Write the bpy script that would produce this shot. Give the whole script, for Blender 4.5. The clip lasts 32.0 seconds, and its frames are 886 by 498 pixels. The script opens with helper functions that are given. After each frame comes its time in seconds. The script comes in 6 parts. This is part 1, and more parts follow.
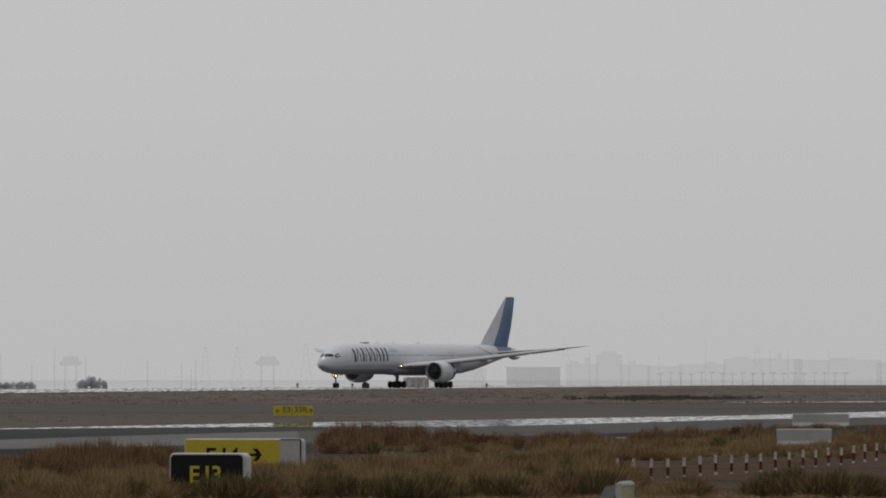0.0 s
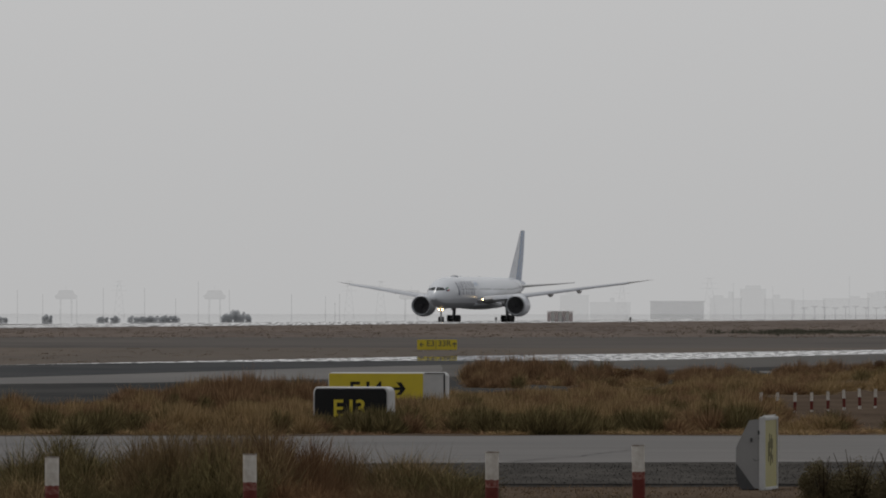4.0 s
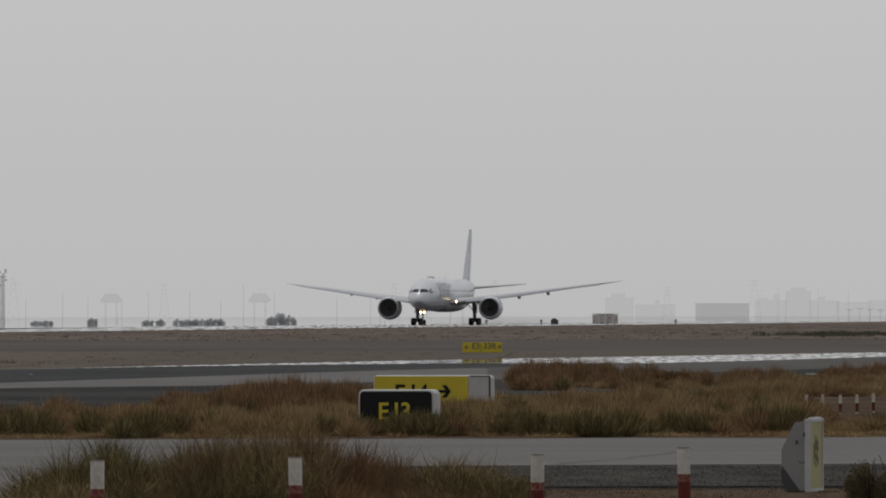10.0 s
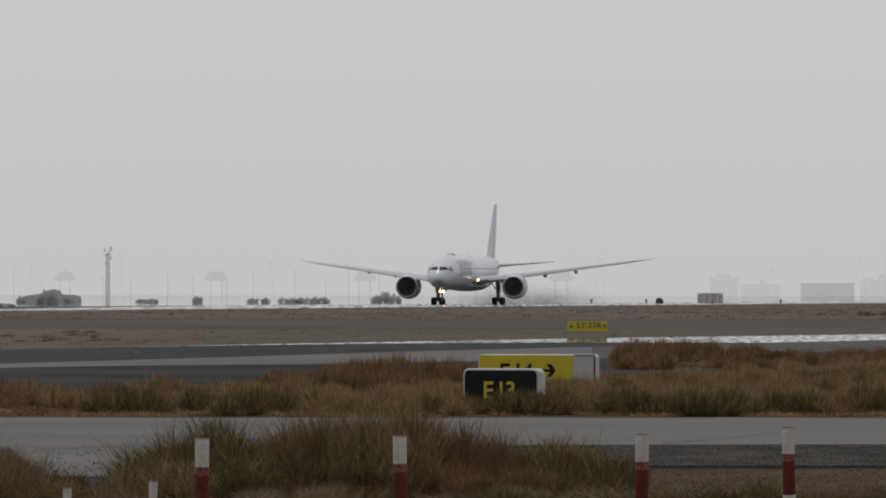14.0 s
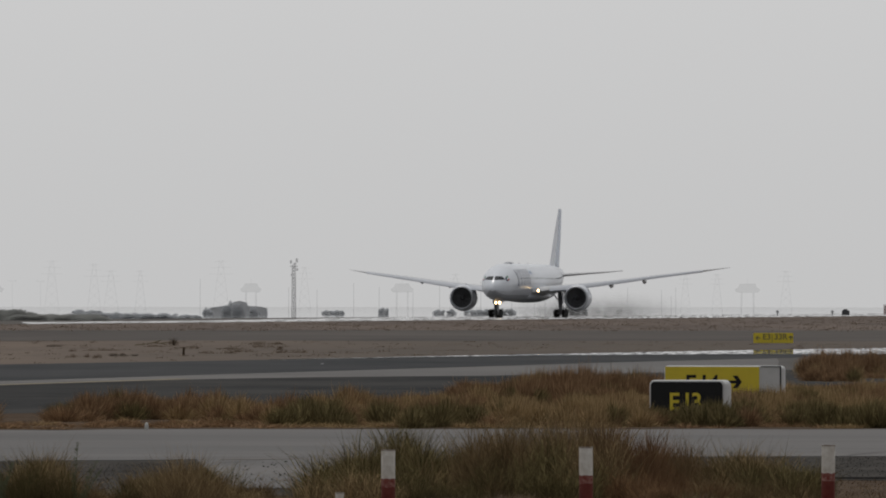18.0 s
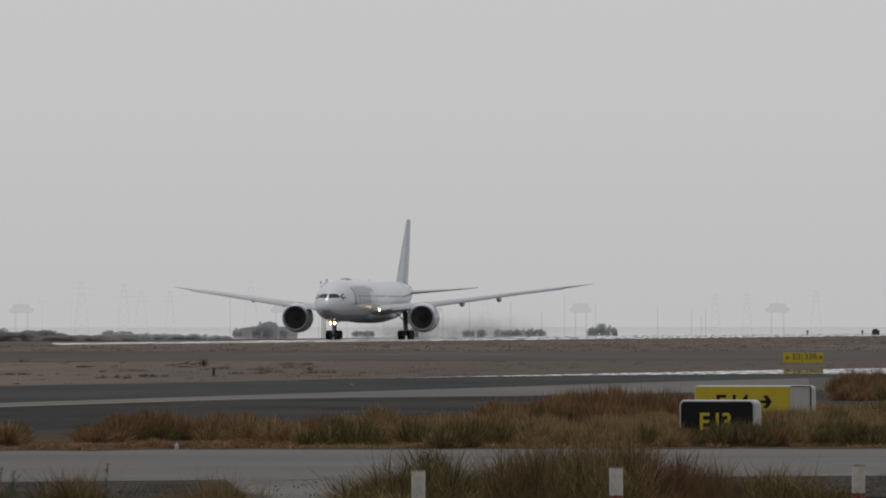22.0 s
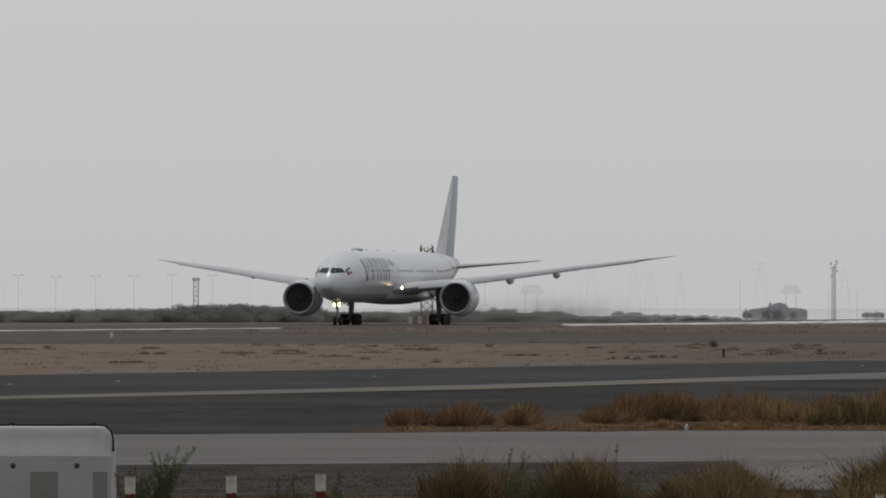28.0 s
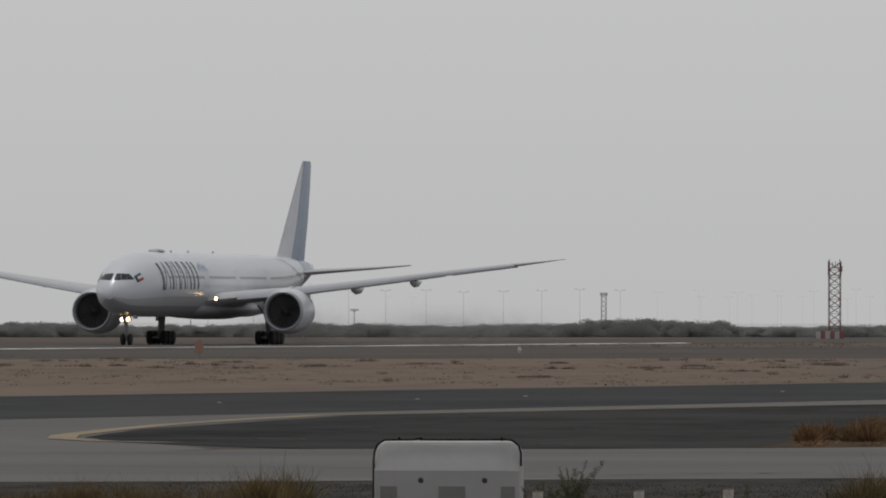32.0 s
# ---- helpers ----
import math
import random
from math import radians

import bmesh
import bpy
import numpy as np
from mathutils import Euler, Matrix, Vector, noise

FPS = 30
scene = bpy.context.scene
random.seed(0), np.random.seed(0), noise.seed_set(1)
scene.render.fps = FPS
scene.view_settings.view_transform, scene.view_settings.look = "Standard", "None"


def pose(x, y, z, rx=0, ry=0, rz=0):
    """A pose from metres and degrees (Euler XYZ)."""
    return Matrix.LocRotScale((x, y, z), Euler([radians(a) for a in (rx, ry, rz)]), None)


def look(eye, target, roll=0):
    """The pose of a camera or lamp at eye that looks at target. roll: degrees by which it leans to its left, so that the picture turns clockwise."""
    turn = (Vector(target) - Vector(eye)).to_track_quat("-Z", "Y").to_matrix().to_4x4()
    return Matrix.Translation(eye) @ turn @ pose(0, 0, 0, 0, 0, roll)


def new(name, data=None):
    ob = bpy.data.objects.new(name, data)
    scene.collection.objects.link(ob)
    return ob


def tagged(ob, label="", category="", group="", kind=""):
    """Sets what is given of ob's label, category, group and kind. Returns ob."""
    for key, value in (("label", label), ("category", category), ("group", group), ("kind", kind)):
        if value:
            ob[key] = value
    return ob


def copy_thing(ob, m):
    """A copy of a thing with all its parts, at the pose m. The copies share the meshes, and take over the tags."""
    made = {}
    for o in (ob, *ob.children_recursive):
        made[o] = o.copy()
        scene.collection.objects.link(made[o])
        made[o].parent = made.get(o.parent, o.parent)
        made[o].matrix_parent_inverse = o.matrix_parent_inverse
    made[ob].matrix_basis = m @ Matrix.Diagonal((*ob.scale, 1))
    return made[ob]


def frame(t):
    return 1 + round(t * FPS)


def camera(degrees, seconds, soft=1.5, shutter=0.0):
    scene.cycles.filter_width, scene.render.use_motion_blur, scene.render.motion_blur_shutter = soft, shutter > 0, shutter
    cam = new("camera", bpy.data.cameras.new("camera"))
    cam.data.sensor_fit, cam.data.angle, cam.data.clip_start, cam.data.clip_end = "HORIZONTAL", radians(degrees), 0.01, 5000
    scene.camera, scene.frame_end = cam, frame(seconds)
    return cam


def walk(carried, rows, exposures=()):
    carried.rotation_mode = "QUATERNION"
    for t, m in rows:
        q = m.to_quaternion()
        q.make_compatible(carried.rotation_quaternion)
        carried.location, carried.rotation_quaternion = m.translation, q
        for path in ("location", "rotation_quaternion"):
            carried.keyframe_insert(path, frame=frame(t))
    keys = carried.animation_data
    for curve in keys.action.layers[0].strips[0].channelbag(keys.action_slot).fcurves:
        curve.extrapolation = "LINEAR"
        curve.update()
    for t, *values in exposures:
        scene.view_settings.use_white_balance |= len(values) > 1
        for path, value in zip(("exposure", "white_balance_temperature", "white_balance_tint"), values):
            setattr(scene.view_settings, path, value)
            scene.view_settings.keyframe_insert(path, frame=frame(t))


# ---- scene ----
EYE = Vector((0, 0, 2.7))
cam = camera(4.605, 32.0, soft=1.9)
# seconds, turn to the right, tilt upwards, lean; degrees
PAN = [
    (0, 1.4179, 0.6519, -0.009), (0.5, 1.3906, 0.6508, 0.009), (1, 1.3634, 0.6419, 0.021), (1.5, 1.3045, 0.6203, 0.040),
    (2, 1.1376, 0.5403, 0.081), (2.5, 0.8491, 0.4450, 0.080), (3, 0.7745, 0.3770, 0.028), (3.5, 0.7200, 0.3443, 0.030),
    (4, 0.6700, 0.3080, 0.025), (4.5, 0.6383, 0.2914, 0.008), (6.5, 0.5995, 0.3399, -0.001), (7, 0.5607, 0.3219, -0.095),
    (7.5, 0.5193, 0.3243, -0.155), (8, 0.5014, 0.3434, -0.196), (8.5, 0.4663, 0.3583, -0.218), (9, 0.4356, 0.3800, -0.188),
    (9.5, 0.4193, 0.3715, -0.120), (10, 0.4359, 0.3223, -0.092), (10.5, 0.4659, 0.2821, -0.101), (11, 0.4700, 0.2462, -0.120),
    (11.5, 0.4511, 0.2226, -0.108), (12, 0.2841, 0.2157, -0.053), (12.5, -0.0092, 0.2038, -0.025), (13, -0.0620, 0.1947, 0.006),
    (13.5, -0.0899, 0.2043, 0.052), (15.5, -0.1880, 0.2309, 0.114), (16, -0.3878, 0.2437, 0.157), (16.5, -0.6158, 0.2468, 0.163),
    (17, -0.8981, 0.2550, 0.134), (17.5, -1.0037, 0.2604, 0.101), (18, -1.0780, 0.2717, 0.041), (18.5, -1.0737, 0.2860, -0.002),
    (19, -1.0238, 0.2881, -0.053), (19.5, -0.9909, 0.3013, -0.058), (20, -0.9801, 0.3351, 0.006), (20.5, -1.0270, 0.3389, 0.010),
    (21, -1.1135, 0.3488, -0.018), (21.5, -1.1862, 0.3605, -0.058), (22, -1.2334, 0.3772, -0.040), (22.5, -1.4842, 0.3797, 0.025),
    (23, -1.8094, 0.3435, 0.046), (23.5, -2.0718, 0.2935, 0.062), (24, -2.2203, 0.2654, 0.076), (24.5, -2.4000, 0.2394, 0.068),
    (25, -2.5480, 0.2303, 0.063), (25.5, -2.7459, 0.2254, 0.049), (27.5, -3.3953, 0.2747, 0.038), (28, -3.8849, 0.2791, 0.024),
    (28.5, -4.4262, 0.2842, -0.004), (29, -4.6562, 0.3308, -0.013), (29.5, -4.8489, 0.3668, -0.017), (30, -4.9943, 0.3788, -0.020),
    (30.5, -5.1358, 0.3937, 0.006), (31, -5.1507, 0.3904, 0.036), (31.5, -5.2335, 0.3776, 0.053), (32, -6.0053, 0.3548, 0.063),
]


def aim(turn, tilt, lean):
    a, b = radians(turn), radians(tilt)
    way = Vector((math.sin(a) * math.cos(b), math.cos(a) * math.cos(b), math.sin(b)))
    return look(EYE, EYE + way * 1000, lean)


EXPOSURES = [(0, 0.0), (2, -0.02), (4, -0.03), (9, 0.02), (11, 0.02), (12, 0.07), (13, 0.16), (19, 0.17), (21, 0.1), (23, 0.08), (28, 0.1), (32, 0.02)]
walk(cam, [(t, aim(a, b, c)) for t, a, b, c in PAN], EXPOSURES)

# ---- sky and sun: a dusty, overcast noon ----
SUN_ELEVATION, SUN_TURN = 74, 318
world = bpy.data.worlds.new("sky")
scene.world = world
world.use_nodes = True
wt = world.node_tree
sky = wt.nodes.new("ShaderNodeTexSky")
sky.sky_type, sky.sun_disc = "NISHITA", False
sky.sun_elevation, sky.sun_rotation = radians(SUN_ELEVATION), radians(SUN_TURN)
sky.dust_density, sky.air_density, sky.ozone_density = 8.0, 1.0, 1.0
pale = wt.nodes.new("ShaderNodeHueSaturation")
pale.inputs["Saturation"].default_value = 0.1
wt.links.new(sky.outputs[0], pale.inputs["Color"])
dust = wt.nodes.new("ShaderNodeMix")
dust.data_type = "RGBA"
dust.inputs[0].default_value = 0.82
wt.links.new(pale.outputs[0], dust.inputs[6])
dust.inputs[7].default_value = (6.2, 6.2, 6.22, 1)
# the dust veil dims the sky at the very horizon, is brightest low down and thins out overhead
up = wt.nodes.new("ShaderNodeTexCoord")
split = wt.nodes.new("ShaderNodeSeparateXYZ")
fall = wt.nodes.new("ShaderNodeValToRGB")
fall.color_ramp.elements[0].position, fall.color_ramp.elements[1].position = 0.0, 0.9
for stop, shade in ((0.0, 0.945), (0.012, 0.975), (0.03, 1.025), (0.08, 1.0), (0.3, 0.72), (0.9, 0.58)):
    stone = fall.color_ramp.elements.new(stop) if stop not in (0.0, 0.9) else fall.color_ramp.elements[0 if stop == 0.0 else -1]
    stone.color = (shade, shade, shade, 1)
veil = wt.nodes.new("ShaderNodeMix")
veil.data_type, veil.blend_type = "RGBA", "MULTIPLY"
veil.inputs[0].default_value = 1.0
wt.links.new(up.outputs["Generated"], split.inputs[0])
wt.links.new(split.outputs[2], fall.inputs[0])
wt.links.new(dust.outputs[2], veil.inputs[6])
# and the half of the sky away from the sun is duller
away = wt.nodes.new("ShaderNodeMapRange")
away.interpolation_type = "SMOOTHSTEP"
away.inputs[1].default_value, away.inputs[2].default_value, away.inputs[3].default_value, away.inputs[4].default_value = -0.9, 0.7, 0.8, 1.0
dull = wt.nodes.new("ShaderNodeMix")
dull.data_type, dull.blend_type = "RGBA", "MULTIPLY"
dull.inputs[0].default_value = 1.0
wt.links.new(split.outputs[1], away.inputs[0])
wt.links.new(fall.outputs[0], dull.inputs[6])
wt.links.new(away.outputs[0], dull.inputs[7])
wt.links.new(dull.outputs[2], veil.inputs[7])
wt.links.new(veil.outputs[2], wt.nodes["Background"].inputs["Color"])
wt.nodes["Background"].inputs["Strength"].default_value = 0.1
sun = new("sun", bpy.data.lights.new("sun", "SUN"))
sun.data.energy, sun.data.angle, sun.data.color = 0.8, radians(12), (1.0, 0.96, 0.9)
a, e = radians(SUN_TURN), radians(SUN_ELEVATION)
sun.matrix_world = look((0, 0, 300), Vector((0, 0, 300)) - Vector((math.sin(a) * math.cos(e), math.cos(a) * math.cos(e), math.sin(e))))


# ---- materials ----
def mat(name, color, rough=0.7, metal=0.0, spec=0.5, color2=None, scale=3.0, color3=None, scale3=0.3, bump=0.0, stretch=(1, 1, 1), contrast=0.25,
        island=None, skew=1.0, perobj=None, clear=0.0, thin=0.0, drift=None, coords="Object"):
    """Principled surface; color2 mottles it at a fine scale, color3 at a broad one; island and perobj vary whole pieces."""
    m = bpy.data.materials.new(name)
    m.use_nodes = True
    t = m.node_tree
    p = t.nodes["Principled BSDF"]
    p.inputs["Roughness"].default_value, p.inputs["Metallic"].default_value = rough, metal
    p.inputs["Specular IOR Level"].default_value = spec
    p.inputs["Base Color"].default_value = (*color, 1)
    at = t.nodes.new("ShaderNodeTexCoord")
    mp = t.nodes.new("ShaderNodeMapping")
    mp.inputs["Scale"].default_value = stretch
    t.links.new(at.outputs[coords], mp.inputs[0])
    out = None

    def blend(base, other, fac):
        mix = t.nodes.new("ShaderNodeMix")
        mix.data_type = "RGBA"
        if base is None:
            mix.inputs[6].default_value = (*color, 1)
        else:
            t.links.new(base, mix.inputs[6])
        mix.inputs[7].default_value = (*other, 1)
        t.links.new(fac, mix.inputs[0])
        return mix.outputs[2]

    def patches(sc, detail):
        n = t.nodes.new("ShaderNodeTexNoise")
        n.inputs["Scale"].default_value, n.inputs["Detail"].default_value, n.inputs["Roughness"].default_value = sc, detail, 0.65
        t.links.new(mp.outputs[0], n.inputs["Vector"])
        r = t.nodes.new("ShaderNodeMapRange")
        r.inputs[1].default_value, r.inputs[2].default_value = 0.5 - contrast, 0.5 + contrast
        t.links.new(n.outputs[0], r.inputs[0])
        return r.outputs[0], n.outputs[0]
    fine = None
    if color2:
        f, fine = patches(scale, 8)
        out = blend(out, color2, f)
    if color3:
        f, _ = patches(scale3, 4)
        out = blend(out, color3, f)
    if drift:
        # another soil takes over between two places along x
        sp, r = t.nodes.new("ShaderNodeSeparateXYZ"), t.nodes.new("ShaderNodeMapRange")
        r.inputs[1].default_value, r.inputs[2].default_value, r.inputs[4].default_value = drift[1], drift[2], drift[3]
        t.links.new(at.outputs[coords], sp.inputs[0])
        t.links.new(sp.outputs[0], r.inputs[0])
        out = blend(out, drift[0], r.outputs[0])
    if island:
        g = t.nodes.new("ShaderNodeNewGeometry")
        pw = t.nodes.new("ShaderNodeMath")
        pw.operation = "POWER"
        pw.inputs[1].default_value = skew
        t.links.new(g.outputs["Random Per Island"], pw.inputs[0])
        out = blend(out, island, pw.outputs[0])
    if perobj:
        g = t.nodes.new("ShaderNodeObjectInfo")
        out = blend(out, perobj, g.outputs["Random"])
    if out:
        t.links.new(out, p.inputs["Base Color"])
    if bump and fine:
        b = t.nodes.new("ShaderNodeBump")
        b.inputs["Strength"].default_value, b.inputs["Distance"].default_value = bump, 0.03
        t.links.new(fine, b.inputs["Height"])
        t.links.new(b.outputs[0], p.inputs["Normal"])
    if thin:
        # light shines through leaves and blades
        tl, mx = t.nodes.new("ShaderNodeBsdfTranslucent"), t.nodes.new("ShaderNodeMixShader")
        mx.inputs[0].default_value = thin
        tl.inputs["Color"].default_value = (*color, 1)
        if out:
            t.links.new(out, tl.inputs["Color"])
        t.links.new(p.outputs[0], mx.inputs[1])
        t.links.new(tl.outputs[0], mx.inputs[2])
        t.links.new(mx.outputs[0], t.nodes["Material Output"].inputs["Surface"])
    if clear:
        # imitates distance haze: the surface is mixed with see-through
        tr = t.nodes.new("ShaderNodeBsdfTransparent")
        mx = t.nodes.new("ShaderNodeMixShader")
        mx.inputs[0].default_value = clear
        t.links.new(p.outputs[0], mx.inputs[1])
        t.links.new(tr.outputs[0], mx.inputs[2])
        t.links.new(mx.outputs[0], t.nodes["Material Output"].inputs["Surface"])
    return m


def glow(name, color, power):
    m = mat(name, color, 0.3)
    p = m.node_tree.nodes["Principled BSDF"]
    p.inputs["Emission Color"].default_value, p.inputs["Emission Strength"].default_value = (*color, 1), power
    return m


def shimmer(name, dark, scale, stretch, low, high, shine=0.97, rough=0.02):
    """Hot asphalt that mirrors the sky in broken, flickering patches."""
    m = bpy.data.materials.new(name)
    m.use_nodes = True
    t = m.node_tree
    p = t.nodes["Principled BSDF"]
    p.inputs["Base Color"].default_value, p.inputs["Roughness"].default_value, p.inputs["Specular IOR Level"].default_value = (*dark, 1), 0.95, 0.0
    gl = t.nodes.new("ShaderNodeBsdfGlossy")
    gl.inputs["Color"].default_value, gl.inputs["Roughness"].default_value = (shine, shine, shine, 1), rough
    at, mp, n, r, mx = (t.nodes.new("ShaderNode" + k) for k in ("TexCoord", "Mapping", "TexNoise", "MapRange", "MixShader"))
    mp.inputs["Scale"].default_value = stretch
    n.inputs["Scale"].default_value, n.inputs["Detail"].default_value, n.inputs["Roughness"].default_value = scale, 6, 0.6
    r.inputs[1].default_value, r.inputs[2].default_value = low, high
    t.links.new(at.outputs["Object"], mp.inputs[0])
    t.links.new(mp.outputs[0], n.inputs["Vector"])
    t.links.new(n.outputs[0], r.inputs[0])
    fr, mul = t.nodes.new("ShaderNodeFresnel"), t.nodes.new("ShaderNodeMath")
    fr.inputs["IOR"].default_value, mul.operation = 1.33, "MULTIPLY"
    t.links.new(r.outputs[0], mul.inputs[0])
    t.links.new(fr.outputs[0], mul.inputs[1])
    t.links.new(mul.outputs[0], mx.inputs[0])
    t.links.new(p.outputs[0], mx.inputs[1])
    t.links.new(gl.outputs[0], mx.inputs[2])
    t.links.new(mx.outputs[0], t.nodes["Material Output"].inputs["Surface"])
    return m


M_SAND = mat("sandy_soil", (0.204, 0.168, 0.146), 0.95, spec=0.0, color2=(0.129, 0.108, 0.0963), scale=0.5, color3=(0.241, 0.194, 0.16), scale3=0.05, stretch=(1, 0.15, 1), contrast=0.2, bump=0.3, drift=((0.118, 0.108, 0.100), -48, -12, 0.75))
M_SCRUB = mat("scrub_soil", (0.160, 0.136, 0.125), 0.95, spec=0.0, color2=(0.098, 0.085, 0.080), scale=0.4, color3=(0.19, 0.158, 0.14), scale3=0.04, stretch=(1, 0.12, 1), contrast=0.18)
M_ASPHALT = mat("old_asphalt", (0.046, 0.049, 0.053), 0.92, spec=0.05, color2=(0.028, 0.030, 0.033), scale=0.8, color3=(0.064, 0.065, 0.068), scale3=0.12, stretch=(0.6, 0.2, 1), contrast=0.17, bump=0.15)
M_SHOULDER = mat("asphalt_shoulder", (0.058, 0.060, 0.063), 0.95, spec=0.0, color2=(0.031, 0.032, 0.034), scale=0.9, color3=(0.076, 0.075, 0.074), scale3=0.15, stretch=(0.7, 0.25, 1), contrast=0.16, bump=0.15)
M_CONCRETE = mat("worn_concrete", (0.168, 0.165, 0.166), 0.9, spec=0.03, color2=(0.117, 0.116, 0.117), scale=1.3, color3=(0.192, 0.185, 0.182), scale3=0.3, stretch=(0.1, 0.3, 1), contrast=0.2, bump=0.1)
M_APRON = mat("weathered_apron", (0.112, 0.108, 0.105), 0.93, spec=0.02, color2=(0.082, 0.079, 0.077), scale=0.9, color3=(0.13, 0.124, 0.119), scale3=0.12, stretch=(0.3, 0.2, 1), contrast=0.2)
M_TURNOFF = mat("pale_turnoff_concrete", (0.169, 0.166, 0.166), 0.92, spec=0.02, color2=(0.121, 0.119, 0.119), scale=0.9, color3=(0.191, 0.185, 0.181), scale3=0.12, stretch=(0.3, 0.2, 1), contrast=0.2)
M_GRAVEL = mat("dark_gravel", (0.0762, 0.0723, 0.0694), 0.95, spec=0.0, color2=(0.0313, 0.0303, 0.0293), scale=14, color3=(0.0901, 0.085, 0.0802), scale3=0.8, stretch=(1, 0.25, 1), contrast=0.15, bump=0.6)
M_BAND = mat("weathered_taxiway", (0.119, 0.111, 0.108), 0.95, spec=0.0, color2=(0.0848, 0.0806, 0.0784), scale=0.6, color3=(0.143, 0.131, 0.124), scale3=0.05, stretch=(0.5, 0.15, 1), contrast=0.2)
M_YELLOWLINE = mat("faded_yellow_paint", (0.35, 0.285, 0.18), 0.8, spec=0.1, color2=(0.22, 0.20, 0.155), scale=0.7, stretch=(1, 0.1, 1), contrast=0.2)
M_WHITE = mat("white_fuselage_paint", (0.78, 0.815, 0.875), 0.26, spec=0.5, color2=(0.71, 0.745, 0.81), scale=0.5, stretch=(1, 0.3, 1))
M_FAN = mat("dark_titanium_fan", (0.14, 0.142, 0.15), 0.5, 0.2, color2=(0.105, 0.107, 0.112), scale=5)
M_LIP = mat("satin_inlet_lip", (0.50, 0.52, 0.56), 0.45, 0.3, color2=(0.42, 0.44, 0.47), scale=3)
M_FADED = mat("faded_sign_writing", (0.13, 0.12, 0.06), 0.7, color2=(0.2, 0.18, 0.08), scale=12)
# greys that stand for belly and flank shade; also on other grey parts
M_BELLY = mat("grey_paint_and_belly_shade", (0.42, 0.44, 0.48), 0.4, color2=(0.36, 0.375, 0.41), scale=0.8)
M_FLANK = mat("pale_grey_paint_and_flank_shade", (0.62, 0.645, 0.70), 0.32, color2=(0.55, 0.575, 0.63), scale=0.8)
M_WING = mat("grey_wing_paint", (0.60, 0.61, 0.63), 0.35, color2=(0.52, 0.53, 0.55), scale=0.7, stretch=(0.4, 2, 1))
M_BLUE = mat("glossy_blue_tail_paint", (0.045, 0.145, 0.31), 0.16, spec=0.8, color2=(0.04, 0.125, 0.28), scale=0.5)
M_FLAGGREEN = mat("flag_green", (0.02, 0.18, 0.08), 0.4, color2=(0.025, 0.15, 0.07), scale=2)
M_FLAGWHITE = mat("flag_white", (0.75, 0.76, 0.78), 0.4, color2=(0.7, 0.71, 0.73), scale=2)
M_FLAGRED = mat("flag_red", (0.42, 0.035, 0.035), 0.4, color2=(0.38, 0.04, 0.04), scale=2)
M_NAVY = mat("navy_lettering_paint", (0.022, 0.035, 0.095), 0.35, color2=(0.03, 0.045, 0.11), scale=2)
M_PALEBLUE = mat("pale_blue_lettering_paint", (0.34, 0.47, 0.66), 0.35, color2=(0.4, 0.52, 0.7), scale=2)
M_METAL = mat("bare_metal", (0.55, 0.55, 0.56), 0.3, 0.9, color2=(0.45, 0.45, 0.46), scale=3)
M_DARKMETAL = mat("dark_metal", (0.085, 0.087, 0.092), 0.5, 0.3, color2=(0.06, 0.06, 0.064), scale=5)
M_TYRE = mat("tyre_rubber", (0.03, 0.03, 0.031), 0.85, color2=(0.028, 0.027, 0.026), scale=6)
M_GLASS = mat("cockpit_glass", (0.012, 0.016, 0.02), 0.08, color2=(0.02, 0.024, 0.028), scale=2)
M_GEAR = mat("gear_grey_paint", (0.35, 0.36, 0.37), 0.45, color2=(0.22, 0.22, 0.23), scale=4)
M_LAMP = glow("landing_lamp_glow", (1.0, 0.68, 0.33), 11.0)
M_SIGNYELLOW = mat("sign_yellow", (0.694, 0.56, 0.028), 0.5, color2=(0.605, 0.482, 0.0336), scale=3)
M_SIGNBLACK = mat("sign_black", (0.010, 0.011, 0.012), 0.6, spec=0.2, color2=(0.016, 0.016, 0.017), scale=4)
M_SIGNCASE = mat("sign_case_white", (0.537, 0.55, 0.562), 0.55, color2=(0.425, 0.438, 0.438), scale=3, color3=(0.6, 0.6, 0.6), scale3=1.0)
M_POSTWHITE = mat("post_white_paint", (0.75, 0.731, 0.694), 0.7, color2=(0.45, 0.413, 0.362), scale=7, contrast=0.18)
M_POSTRED = mat("post_red_paint", (0.15, 0.0204, 0.0156), 0.75, spec=0.2, color2=(0.072, 0.0168, 0.0132), scale=9, color3=(0.162, 0.042, 0.0336), scale3=5, contrast=0.18)
M_POSTWORN = mat("worn_red_paint", (0.16, 0.026, 0.02), 0.75, spec=0.2, color2=(0.34, 0.2, 0.17), scale=26, contrast=0.12, color3=(0.2, 0.06, 0.05), scale3=6)
M_PLASTIC = mat("dusty_white_plastic", (0.504, 0.512, 0.531), 0.55, color2=(0.425, 0.425, 0.433), scale=2.5, color3=(0.558, 0.558, 0.566), scale3=0.8)
# darker grey that stands for the shade inside recesses
M_RECESS = mat("barrier_recess_shade", (0.30, 0.305, 0.30), 0.6, color2=(0.25, 0.255, 0.25), scale=3)
M_CONCBLOCK = mat("painted_concrete_block", (0.444, 0.444, 0.438), 0.85, color2=(0.336, 0.336, 0.324), scale=3, color3=(0.504, 0.504, 0.492), scale3=0.6)
